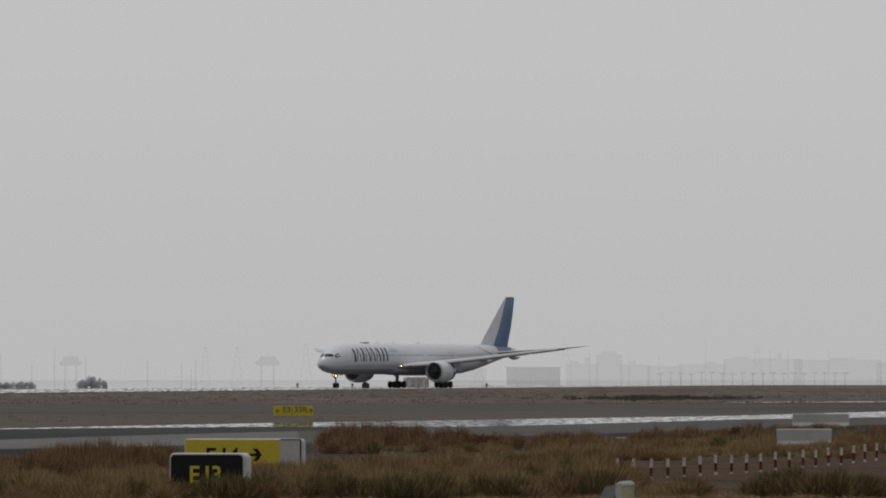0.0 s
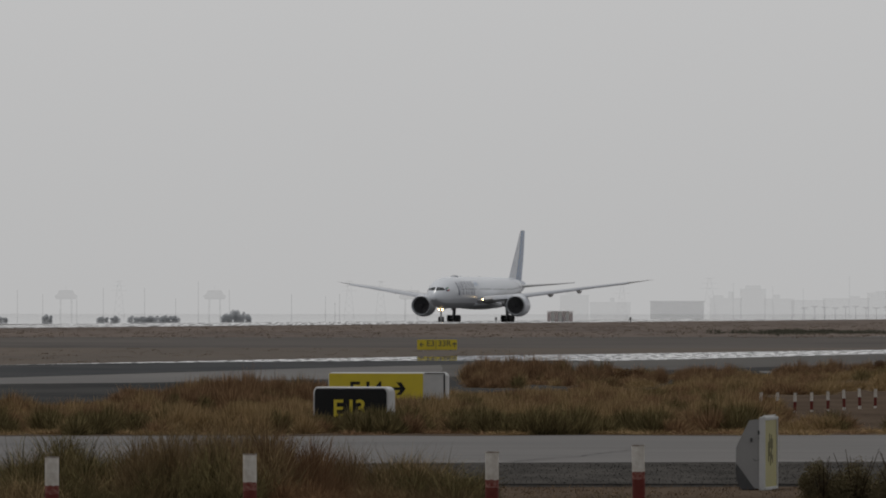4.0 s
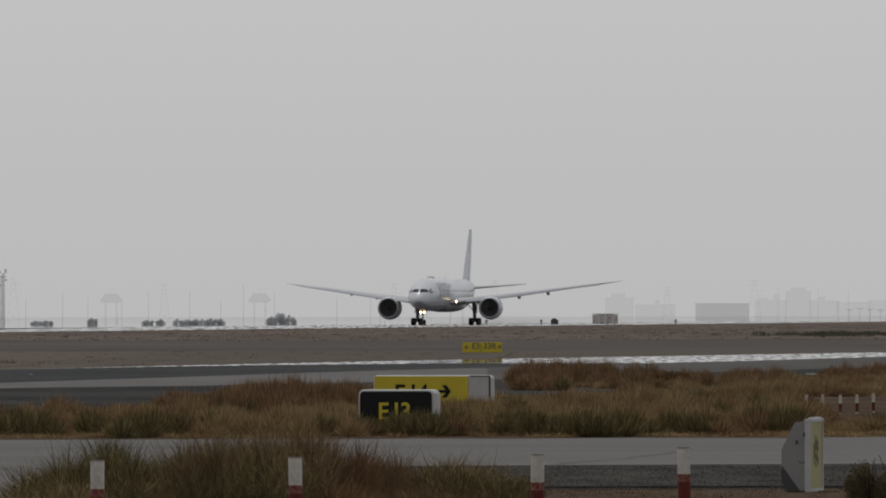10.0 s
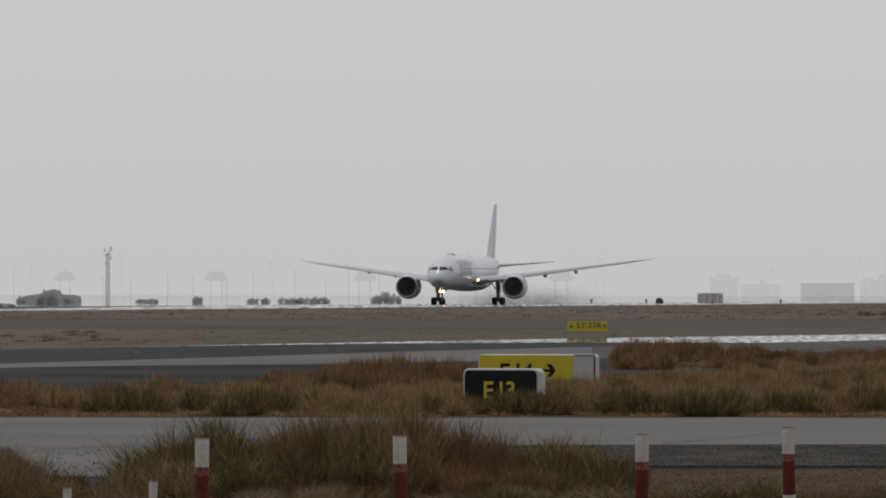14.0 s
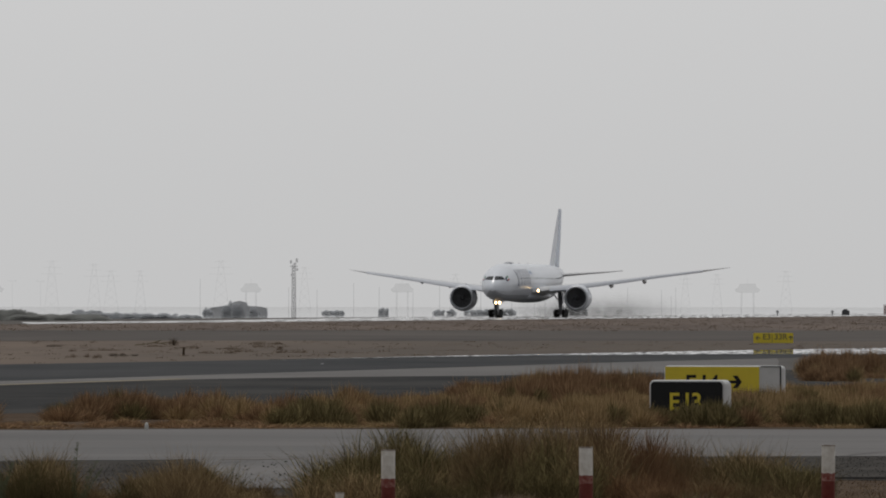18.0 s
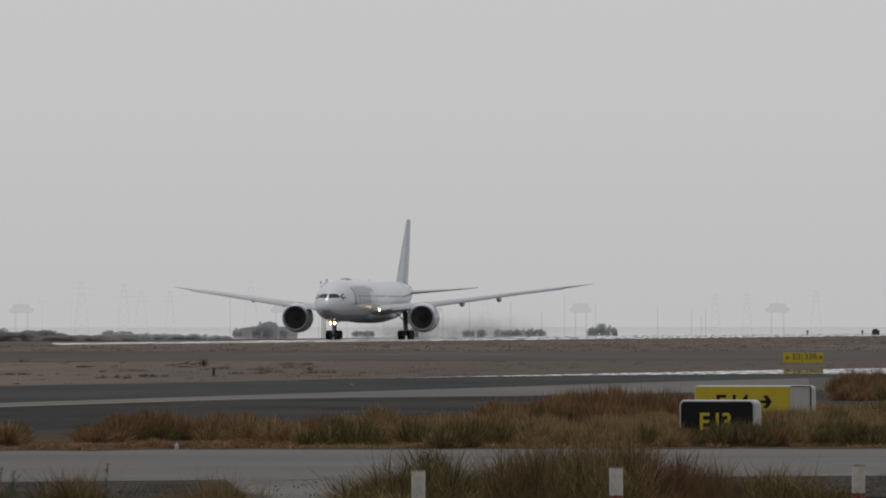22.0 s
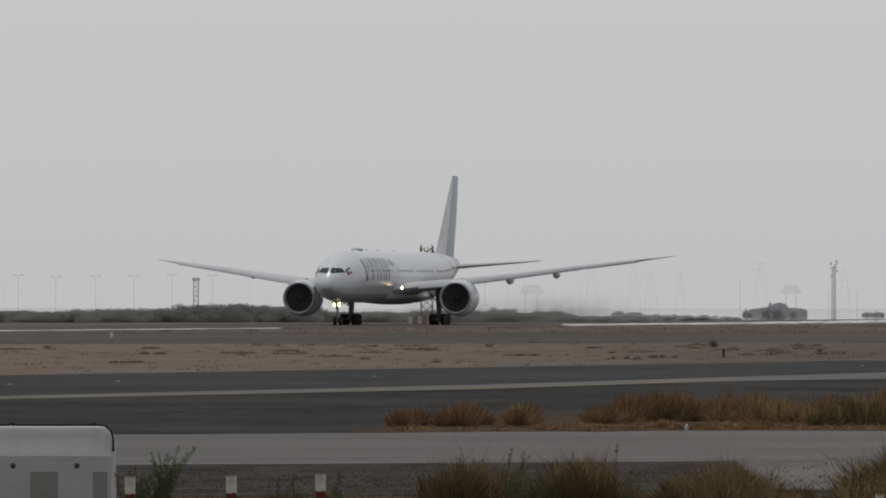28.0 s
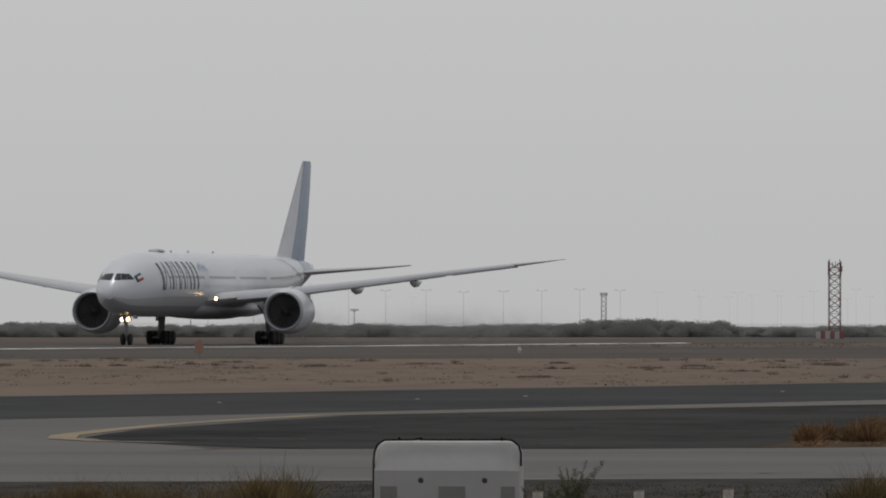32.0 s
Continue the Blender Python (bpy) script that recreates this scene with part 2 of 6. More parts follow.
M_STRAW = mat("dry_grass", (0.74, 0.54, 0.29), 0.9, spec=0.05, island=(0.085, 0.06, 0.034), skew=0.36, perobj=(0.13, 0.09, 0.048), thin=0.2)
M_RUST = mat("rusty_dry_grass", (0.62, 0.38, 0.20), 0.9, spec=0.05, island=(0.085, 0.049, 0.028), skew=0.36, perobj=(0.14, 0.083, 0.047), thin=0.2)
M_STRAWBELT = mat("straw_grass", (0.72, 0.52, 0.28), 0.9, spec=0.05, island=(0.165, 0.116, 0.06), skew=0.43, thin=0.2)
M_RUSTBELT = mat("rust_grass", (0.58, 0.375, 0.215), 0.9, spec=0.05, island=(0.115, 0.071, 0.042), skew=0.42, thin=0.2)
M_GREENBELT = mat("olive_verge_grass", (0.50, 0.40, 0.20), 0.9, spec=0.05, island=(0.044, 0.039, 0.018), skew=0.32, thin=0.2)
M_BLEACHED = mat("bleached_grass", (0.46, 0.36, 0.28), 0.9, spec=0.05, island=(0.125, 0.092, 0.074), skew=0.5, thin=0.2)
M_LITTER = mat("dry_litter", (0.24, 0.165, 0.105), 0.95, spec=0.0, island=(0.085, 0.06, 0.043))
M_GREEN = mat("olive_grass", (0.60, 0.49, 0.24), 0.9, spec=0.05, island=(0.034, 0.030, 0.013), skew=0.31, perobj=(0.078, 0.062, 0.028), thin=0.2)
M_DARKTWIG = mat("dark_twigs", (0.05, 0.036, 0.028), 0.95, spec=0.0, island=(0.075, 0.055, 0.036))
M_NEARSOIL = mat("near_soil", (0.096, 0.071, 0.055), 0.95, spec=0.0, color2=(0.045, 0.035, 0.029), scale=4, color3=(0.118, 0.09, 0.069), scale3=0.4, stretch=(1, 0.3, 1), contrast=0.2, bump=0.5)
M_SCRUBGRASS = mat("faded_scrub", (0.13, 0.10, 0.078), 0.95, spec=0.0, island=(0.29, 0.235, 0.18))
M_GREENFAR = mat("faded_green_scrub", (0.085, 0.088, 0.066), 0.95, spec=0.0, island=(0.13, 0.125, 0.10))
M_WEED = mat("grey_green_weed", (0.105, 0.12, 0.072), 0.9, spec=0.05, island=(0.155, 0.165, 0.10))
M_SIGNSIDE = mat("sign_side_grey", (0.282, 0.284, 0.288), 0.6, color2=(0.228, 0.228, 0.228), scale=3, color3=(0.312, 0.312, 0.312), scale3=1.0)
# distance haze put into far materials: see-through mixing, paler leaf and red tones
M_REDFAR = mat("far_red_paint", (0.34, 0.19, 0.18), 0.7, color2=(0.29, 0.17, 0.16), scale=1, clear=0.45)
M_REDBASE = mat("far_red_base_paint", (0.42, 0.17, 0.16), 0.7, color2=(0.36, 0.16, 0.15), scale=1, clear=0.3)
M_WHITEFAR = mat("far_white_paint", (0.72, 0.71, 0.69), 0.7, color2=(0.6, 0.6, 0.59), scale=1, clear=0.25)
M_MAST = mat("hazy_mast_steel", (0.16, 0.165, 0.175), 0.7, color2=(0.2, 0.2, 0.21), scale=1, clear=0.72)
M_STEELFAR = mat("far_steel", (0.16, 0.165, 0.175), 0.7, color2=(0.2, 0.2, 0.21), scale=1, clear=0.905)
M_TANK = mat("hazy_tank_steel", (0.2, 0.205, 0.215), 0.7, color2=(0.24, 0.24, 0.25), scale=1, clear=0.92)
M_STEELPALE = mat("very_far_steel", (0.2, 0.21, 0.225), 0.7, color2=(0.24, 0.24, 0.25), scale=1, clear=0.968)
M_BUSHFAR = mat("far_haze_grey_leaves", (0.224, 0.231, 0.224), 0.9, spec=0.0, island=(0.263, 0.267, 0.253), clear=0.3)
M_BUSHPALE = mat("very_far_haze_grey", (0.37, 0.39, 0.415), 0.9, spec=0.0, island=(0.41, 0.425, 0.445), clear=0.62)
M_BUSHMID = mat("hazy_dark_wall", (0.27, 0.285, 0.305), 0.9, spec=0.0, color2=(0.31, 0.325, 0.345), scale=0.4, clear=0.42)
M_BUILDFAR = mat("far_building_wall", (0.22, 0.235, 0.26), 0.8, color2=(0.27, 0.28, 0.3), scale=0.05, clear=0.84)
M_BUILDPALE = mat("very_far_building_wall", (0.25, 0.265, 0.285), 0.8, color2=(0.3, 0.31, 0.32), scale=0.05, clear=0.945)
M_RUNWAY = mat("runway_asphalt", (0.129, 0.123, 0.12), 0.95, spec=0.0, color2=(0.0952, 0.0907, 0.0885), scale=0.6, color3=(0.146, 0.137, 0.13), scale3=0.04, stretch=(0.5, 0.15, 1), contrast=0.2)
M_SHIMMER = shimmer("hot_taxiway_shimmer", (0.10, 0.10, 0.10), 1.0, (2.0, 0.14, 1), 0.38, 0.54, 1.0, 0.02)
M_RUNWAYSHIMMER = shimmer("hot_runway_shimmer", (0.12, 0.116, 0.113), 0.2, (7, 0.05, 1), 0.4, 0.54, 1.0, 0.2)
M_FARSHIMMER = shimmer("hot_flats_shimmer", (0.2, 0.2, 0.2), 0.02, (1, 0.1, 1), -0.2, 0.05, 0.965, 0.02)


# ---- building helpers ----
def mesh_of(name, bm, material, smooth=0):
    me = bpy.data.meshes.new(name)
    bm.normal_update()
    bm.to_mesh(me)
    bm.free()
    me.materials.append(material)
    if smooth:
        me.shade_smooth()
        me.set_sharp_from_angle(angle=radians(smooth))
    return me


def part(name, bm, material, parent, label="", smooth=0):
    ob = new(name, mesh_of(name, bm, material, smooth))
    ob.parent = parent
    if label:
        ob["label"] = label
    return ob


def thing(name, label, category, m=None, group="", kind=""):
    ob = new(name)
    ob.empty_display_size = 0.2
    if m:
        ob.matrix_world = m
    return tagged(ob, label, category, group, kind)


def box(bm, x0, x1, y0, y1, z0, z1, bevel=0.0, m=None):
    r = bmesh.ops.create_cube(bm, size=1, matrix=Matrix.LocRotScale(((x0 + x1) / 2, (y0 + y1) / 2, (z0 + z1) / 2), None, (x1 - x0, y1 - y0, z1 - z0)))
    vs = r["verts"]
    if bevel:
        es = {e for v in vs for e in v.link_edges}
        r = bmesh.ops.bevel(bm, geom=list(es), offset=bevel, segments=2, affect="EDGES")
        vs = list({v for f in r["faces"] for v in f.verts} | {v for v in vs if v.is_valid})
    if m:
        bmesh.ops.transform(bm, matrix=m, verts=vs)
    return bm


def tube(bm, p, q, r0, r1=None, n=10):
    p, q = Vector(p), Vector(q)
    m = Matrix.Translation((p + q) / 2) @ (q - p).to_track_quat("Z", "Y").to_matrix().to_4x4()
    bmesh.ops.create_cone(bm, cap_ends=True, segments=n, radius1=r0, radius2=r0 if r1 is None else r1, depth=(q - p).length, matrix=m)
    return bm


def loft(bm, rings, caps=True, closed=True):
    vs = [[bm.verts.new(p) for p in r] for r in rings]
    for a, b in zip(vs, vs[1:]):
        n = len(a)
        for i in range(n if closed else n - 1):
            bm.faces.new((a[i], a[(i + 1) % n], b[(i + 1) % n], b[i]))
    if caps:
        bm.faces.new(vs[0])
        bm.faces.new(list(reversed(vs[-1])))
    bmesh.ops.recalc_face_normals(bm, faces=bm.faces)
    return bm


def ring(cx, cy, cz, rx, rz, n=32):
    return [(cx + rx * math.cos(2 * math.pi * i / n), cy, cz + rz * math.sin(2 * math.pi * i / n)) for i in range(n)]


def lathe(bm, profile, centre, n=32):
    """Turns (distance along y, radius) round the y axis through centre."""
    return loft(bm, [ring(centre[0], centre[1] + y, centre[2], max(r, 0.01), max(r, 0.01), n) for y, r in profile], caps=False)


def sheet(name, corners, z, material, label="", steps=1, jitter=0.0, seed=1):
    """A flat strip of ground; its edges are cut into steps and made uneven by jitter."""
    rnd = random.Random(seed)
    pts = []
    for i, p in enumerate(corners):
        q = corners[(i + 1) % len(corners)]
        for k in range(steps):
            f = k / steps
            j = jitter if k else 0
            pts.append((p[0] + (q[0] - p[0]) * f + rnd.uniform(-j, j), p[1] + (q[1] - p[1]) * f + rnd.uniform(-j, j) * 4, z))
    bm = bmesh.new()
    bm.faces.new([bm.verts.new(p) for p in pts])
    bmesh.ops.recalc_face_normals(bm, faces=bm.faces)
    for f in bm.faces:
        if f.normal.z < 0:
            f.normal_flip()
    # a low rim, so that no light gap shows under the edge
    top = [v for f in bm.faces for v in f.verts]
    low = [bm.verts.new((v.co.x, v.co.y, v.co.z - 0.012)) for v in top]
    for i in range(len(top)):
        j = (i + 1) % len(top)
        bm.faces.new((top[j], top[i], low[i], low[j]))
    ob = new(name, mesh_of(name, bm, material))
    return tagged(ob, label, name.split("_")[-1], kind="structure")


def soup(name, verts, faces, material):
    me = bpy.data.meshes.new(name)
    me.from_pydata(verts, [], faces)
    me.materials.append(material)
    return me


# ---- ground and pavements ----
bm = bmesh.new()
bm.faces.new([bm.verts.new(p) for p in ((-2500, -400, 0), (2500, -400, 0), (2500, 4950, 0), (-2500, 4950, 0))])
tagged(new("ground", mesh_of("ground", bm, M_SCRUB)), "flat brown desert scrub airfield ground", "ground", kind="structure")

sheet("far_taxiway", [(-420, 915), (-144, 993), (68, 1053), (420, 1150), (420, 850), (48, 742), (-31, 752), (-100, 693), (-420, 420)], 0.004, M_BAND,
      "weathered dark grey band of far taxiway pavement", 6, 1.2, 3)
sheet("sand_field", [(-400, 420), (-100, 693), (-31, 752), (40, 735), (-0.6, 566), (-53.4, 368), (-93, 222), (-200, 222)], 0.004, M_SAND,
      "pale brown sandy field with dry scrub between taxiways", 6, 0.8, 4)
sheet("apron_concrete", [(-62, 222), (-41.5, 286), (-23.3, 361), (-0.5, 492), (40, 690), (60, 690), (40, 232), (0, 231), (-32.5, 224)], 0.008, M_APRON,
      "pale grey concrete turn-off between taxiway and service road", 1)
sheet("taxiway", [(-93, 222), (-53.4, 368), (-0.6, 566), (48, 742), (110, 960), (90, 930), (40, 690), (-0.5, 492), (-23.3, 361), (-41.5, 286), (-56, 222)], 0.016, M_ASPHALT,
      "dark worn asphalt taxiway", 5, 0.12, 5)
sheet("shoulder_asphalt", [(-33.65, 243.5), (-34.75, 262), (-34.0, 299), (-22, 340), (-15.4, 378), (-11.7, 389), (-6.1, 397), (-3.3, 404), (3, 420), (20, 500), (50, 645), (46, 300), (36, 236), (0, 231), (-12, 229), (-16, 224.5), (-20.5, 221.5), (-25.5, 222.5), (-28.4, 226.5), (-31.8, 234.5)],
      0.020, M_SHOULDER, "dark asphalt shoulder island with a rounded tip", 5, 0.07, 6)
sheet("service_road", [(-150, 170), (-34, 211), (-26, 222.2), (-20.5, 223), (-16, 226.4), (-12, 230.4), (-7, 231.8), (3, 232), (14, 234), (120, 258), (120, 214), (14, 193), (3, 191), (-2.4, 189.5), (-8, 186), (-12, 183.6), (-16.4, 181.6), (-20.7, 178.8), (-150, 130)], 0.024, M_CONCRETE,
      "grey concrete service road", 4, 0.04, 7)
sheet("driveway_concrete", [(-7.7, 186.6), (-2.6, 190.5), (-2.4, 157.4), (-6.0, 157.8)], 0.028, M_CONCRETE, "short concrete driveway joining the service road", 3, 0.05, 8)
sheet("gravel_strip", [(-150, 152), (-20, 184), (-2.4, 190), (-2.4, 152), (-8.6, 153), (-20, 153), (-150, 130)], 0.012, M_GRAVEL, "dark loose gravel strip beside the road", 4, 0.1, 9)
sheet("gravel_verge", [(-2.6, 191), (14, 196), (120, 218), (120, 185), (14, 168), (-2.5, 165)], 0.012, M_GRAVEL, "dark loose gravel strip beside the road", 4, 0.1, 10)
sheet("near_soil", [(-150, 153), (-20, 154), (-9, 157), (-2.5, 166), (14, 169), (120, 186), (120, -50), (-150, -50)], 0.004, M_NEARSOIL, "sandy brown soil with dry litter", 6, 0.15, 11)
sheet("grass_soil", [(-17.5, 226), (-16.5, 258), (-7, 275), (1, 320), (7, 345), (15, 385), (26, 450), (45, 600), (70, 640), (60, 250), (20, 234), (3, 230.6), (-8, 230.4), (-13, 228.4)], 0.028, M_NEARSOIL, "dry soil under the grass belt", 6, 0.3, 12)
sheet("turnoff_concrete", [(-62, 205), (-41.5, 286), (-23.3, 361), (-0.5, 492), (6, 522), (5, 436), (-3.3, 404.5), (-6.1, 397.5), (-11.7, 389.5), (-15.4, 378.5), (-22, 341), (-33.4, 302), (-34.4, 262), (-33.2, 242), (-28, 222), (-34, 204)],
      0.012, M_TURNOFF, "pale concrete turn-off round the island", 3, 0.1, 22)
# painted line round the tip of the island
rim = [(-30.2, 233.2), (-32.0, 235.6), (-33.5, 240.0), (-34.4, 247), (-34.95, 258), (-35.35, 272), (-35.2, 285), (-34.6, 299), (-28.4, 321), (-22.4, 341), (-15.8, 379)]
bm = bmesh.new()
rows = [[bm.verts.new((x - w, y, 0.026)) for x, y in rim] for w in (0.5, -0.15)]
for i in range(len(rim) - 1):
    bm.faces.new((rows[0][i], rows[0][i + 1], rows[1][i + 1], rows[1][i]))
bmesh.ops.recalc_face_normals(bm, faces=bm.faces)
tagged(new("taxi_line", mesh_of("taxi_line", bm, M_YELLOWLINE)), "faded yellow taxi line round the shoulder island", "marking", kind="structure")


def runway_x(y, off):
    return -134.5 + (y - 1066) * 0.1484 + off


sheet("runway", [(runway_x(600, -30), 600), (runway_x(2750, -30), 2750), (runway_x(2750, 30), 2750), (runway_x(600, 30), 600)], 0.012, M_RUNWAY,
      "grey runway asphalt")
for ends in (((21, 600), (21, 1175), (29, 1142), (29, 600)), ((6, 1396), (6, 1500), (-30, 1900), (-30, 2750), (30, 2750), (30, 1500), (29, 1284))):
    sheet("runway_mirage", [(runway_x(y, off), y) for off, y in ends], 0.016, M_RUNWAYSHIMMER, "hot runway surface mirroring the sky", 8, 0.5, 15)
sheet("mirage_flats", [(-91, 1560), (runway_x(2750, -30), 2750), (150, 2750), (700, 2900), (2300, 4900), (-2300, 4900), (-900, 2100)], 0.008, M_FARSHIMMER,
      "hot far flats mirroring the sky like water")
sheet("taxiway_mirage", [(-17.5, 506), (-13.5, 523), (-8, 549), (6.5, 612), (19.8, 655), (36.5, 712), (52, 795), (90, 945), (84, 862), (45.6, 690), (34.8, 656), (18.9, 577), (15, 562), (4.3, 563), (-4, 550), (-9.5, 535)], 0.024, M_SHIMMER,
      "hot taxiway edge mirroring the sky like water", 5, 0.1, 13)
sheet("far_mirage", [(50, 1045), (75, 1110), (160, 1300), (160, 1220), (75, 1065)], 0.012, M_SHIMMER, "hot far taxiway mirroring the sky like water", 4, 0.3, 14)


# ---- the airliner: +x its left, -y forward, origin on the ground under the main gear ----
M_WINDOW = mat("cabin_window_acrylic", (0.2, 0.21, 0.23), 0.2, color2=(0.14, 0.15, 0.17), scale=3)
GEAR = 37.1
plane = thing("airliner", "white twin-engine passenger jet with blue tail, rolling on runway", "airplane")


def ring_body(s, zc, rx, rz, n=40):
    return ring(0, s - GEAR, zc, rx, rz, n)


FUS = [(0.0, 4.72, 0.05, 0.05), (0.12, 4.74, 0.42, 0.4), (0.5, 4.8, 0.88, 0.84), (1.2, 4.9, 1.38, 1.32), (2.2, 5.04, 1.86, 1.82), (3.5, 5.24, 2.3, 2.26), (5, 5.44, 2.62, 2.6),
       (7, 5.63, 2.9, 2.9), (9.5, 5.76, 3.05, 3.06), (12, 5.8, 3.1, 3.1), (20, 5.8, 3.1, 3.1), (34, 5.8, 3.1, 3.1), (48, 5.8, 3.1, 3.1), (52, 5.9, 3.03, 2.98),
       (56, 6.15, 2.75, 2.65), (60, 6.5, 2.3, 2.22), (64, 6.85, 1.75, 1.75), (68, 7.15, 1.15, 1.25), (71, 7.38, 0.6, 0.82), (73, 7.5, 0.18, 0.5)]
part("fuselage", loft(bmesh.new(), [ring_body(*r) for r in FUS]), M_WHITE, plane, "glossy white fuselage", 40)
# the shade towards the underside is put into the colour in two steps
for name, material, top, lift, label in (("flank_panel", M_FLANK, 22, 0.008, "pale grey painted shade on lower flank"), ("belly_panel", M_BELLY, 42, 0.014, "grey painted shade on underside")):
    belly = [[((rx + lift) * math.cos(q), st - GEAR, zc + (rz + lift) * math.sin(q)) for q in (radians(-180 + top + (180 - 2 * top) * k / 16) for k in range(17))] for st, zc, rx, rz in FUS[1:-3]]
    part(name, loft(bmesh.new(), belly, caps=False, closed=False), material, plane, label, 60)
# wing-to-body fairing, in the grey that stands for underside shade
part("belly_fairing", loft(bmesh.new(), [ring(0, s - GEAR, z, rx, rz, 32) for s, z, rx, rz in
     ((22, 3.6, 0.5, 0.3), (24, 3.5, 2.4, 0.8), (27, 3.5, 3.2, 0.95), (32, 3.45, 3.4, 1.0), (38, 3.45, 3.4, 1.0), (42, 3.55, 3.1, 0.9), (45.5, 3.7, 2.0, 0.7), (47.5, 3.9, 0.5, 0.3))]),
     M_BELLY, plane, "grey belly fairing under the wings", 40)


def aerofoil(lat, le, chord, z, thick, axis="x", n=10):
    """A closed aerofoil section; axis z makes it stand upright, for the fin."""
    pts = []
    for i in range(2 * n):
        f = i / n if i <= n else 2 - i / n
        up = 1 if i <= n else -0.75
        x = (1 - math.cos(math.pi * f)) / 2
        t = thick * 2.6 * (math.sqrt(max(x, 0)) * 0.6 - 0.26 * x - 0.34 * x * x) * up
        if axis == "x":
            pts.append((lat, le + x * chord - GEAR, z + t))
        else:
            pts.append((t * 0.6 if up > 0 else t * 0.8, le + x * chord - GEAR, z))
    return pts


WING = [(1.5, 23.2, 15.0, 4.1, 1.5), (3.2, 24.6, 13.6, 4.3, 1.4), (9.6, 29.4, 9.2, 5.15, 0.85), (15, 33.4, 7.4, 5.85, 0.70), (22, 38.6, 5.4, 6.88, 0.50), (28.5, 43.4, 3.5, 7.78, 0.33),
        (30.6, 45.6, 2.3, 8.08, 0.16), (32.3, 48.2, 0.7, 8.36, 0.05)]
STAB = [(0.8, 62.6, 8.2, 7.05, 0.6), (4, 64.9, 6.2, 7.3, 0.42), (8, 67.8, 3.9, 7.6, 0.26), (10.7, 69.9, 2.3, 7.85, 0.12)]
for side, word in ((1, "left"), (-1, "right")):
    if side < 0:
        # this wing hangs a little lower
        WING = [(a, b, c, d - 0.36 * (a / 32) ** 1.9, e) for a, b, c, d, e in WING]
    wing = part("wing", loft(bmesh.new(), [aerofoil(a * side, b, c, d, e) for a, b, c, d, e in WING]), M_WING, plane, "swept grey wing with raked tip", 45)
    part("stabilizer", loft(bmesh.new(), [aerofoil(a * side, b, c, d, e) for a, b, c, d, e in STAB]), M_WING, plane, "grey horizontal tail surface", 45)
    # drooped slats along the leading edge; they end where the raked tip begins
    bm = bmesh.new()
    loft(bm, [[(a * side, b - GEAR + x * c, d + z) for x, z in ((-0.056, -0.95 * drop), (-0.062, -0.7 * drop), (-0.05, -0.25 * drop), (-0.02, 0.22 * e), (0.05, 0.44 * e), (0.05, 0.3 * e), (-0.02, 0.0), (-0.045, -0.8 * drop))]
              for (a, b, c, d, e), drop in zip([(5.4, 26.25, 12.1, 4.6, 1.2)] + WING[2:-2], (0.3, 0.46, 0.38, 0.31, 0.2))])
    part("leading_edge", bm, M_FLANK, wing, "pale painted drooped leading edge slats", 40)
    # flap track fairings
    for lat, le, ln, z in ((6.2, 35.6, 5.4, 4.15), (13.6, 37.4, 5.0, 5.15), (18.8, 40.2, 4.6, 5.82)):
        part("flap_fairing", loft(bmesh.new(), [ring(lat * side, le - GEAR + ln * f, z + 0.36 - 0.26 * math.sin(math.pi * f), 0.03 + 0.24 * k * ln / 5, 0.04 + 0.36 * k * ln / 5, 12)
             for f, k in ((0, 0), (0.15, 0.7), (0.4, 1), (0.7, 0.8), (1, 0))]), M_WING, wing, "grey flap track fairing", 40)
    # aileron and flap gaps
    for y0, y1 in ((4.5, 12.5), (14.5, 21.5), (22.2, 28)):
        bm = bmesh.new()
        sec = []
        for lat in (y0, y1):
            for w0, w1 in zip(WING, WING[1:]):
                if w0[0] <= lat <= w1[0]:
                    k = (lat - w0[0]) / (w1[0] - w0[0])
                    le, ch, z, th = (w0[j] + (w1[j] - w0[j]) * k for j in (1, 2, 3, 4))
                    sec.append([(lat * side, le + ch * f - GEAR, z + o) for f, o in ((0.80, -th * 0.2), (1.0, -0.03), (1.03, -0.13), (0.98, -0.17), (0.80, -th * 0.26))])
        loft(bm, sec)
        part("flap", bm, M_WING, wing, "slightly lowered trailing edge flap")
    # engine
    c = (9.6 * side, 26.84 - GEAR, 3.25)
    engine = part("engine_cowl", lathe(bmesh.new(), [(1.25, 1.66), (0.6, 1.64), (0.22, 1.68), (0.04, 1.76), (0, 1.83), (0.06, 1.91), (0.3, 2.0), (1.0, 2.14), (2.2, 2.22), (3.6, 2.17), (4.7, 1.97), (5.6, 1.72), (5.62, 1.64), (5.0, 1.62)], c, 40),
                  M_WHITE, plane, "white engine nacelle", 40)
    part("inlet_lip", lathe(bmesh.new(), [(0.35, 1.655), (0.2, 1.675), (0.03, 1.75), (-0.02, 1.83), (0.05, 1.92), (0.3, 2.01)], c, 40), M_LIP, engine, "satin grey inlet lip", 50)
    part("inlet_duct", lathe(bmesh.new(), [(0.36, 1.645), (1.3, 1.64), (1.42, 0.02)], c, 32), M_FAN, engine, "dark inlet duct", 40)
    for k in range(22):
        a = 2 * math.pi * k / 22
        d, e = Vector((math.cos(a), 0, math.sin(a))), Vector((-math.sin(a), 0, math.cos(a)))
        o = Vector(c)
        bm = bmesh.new()
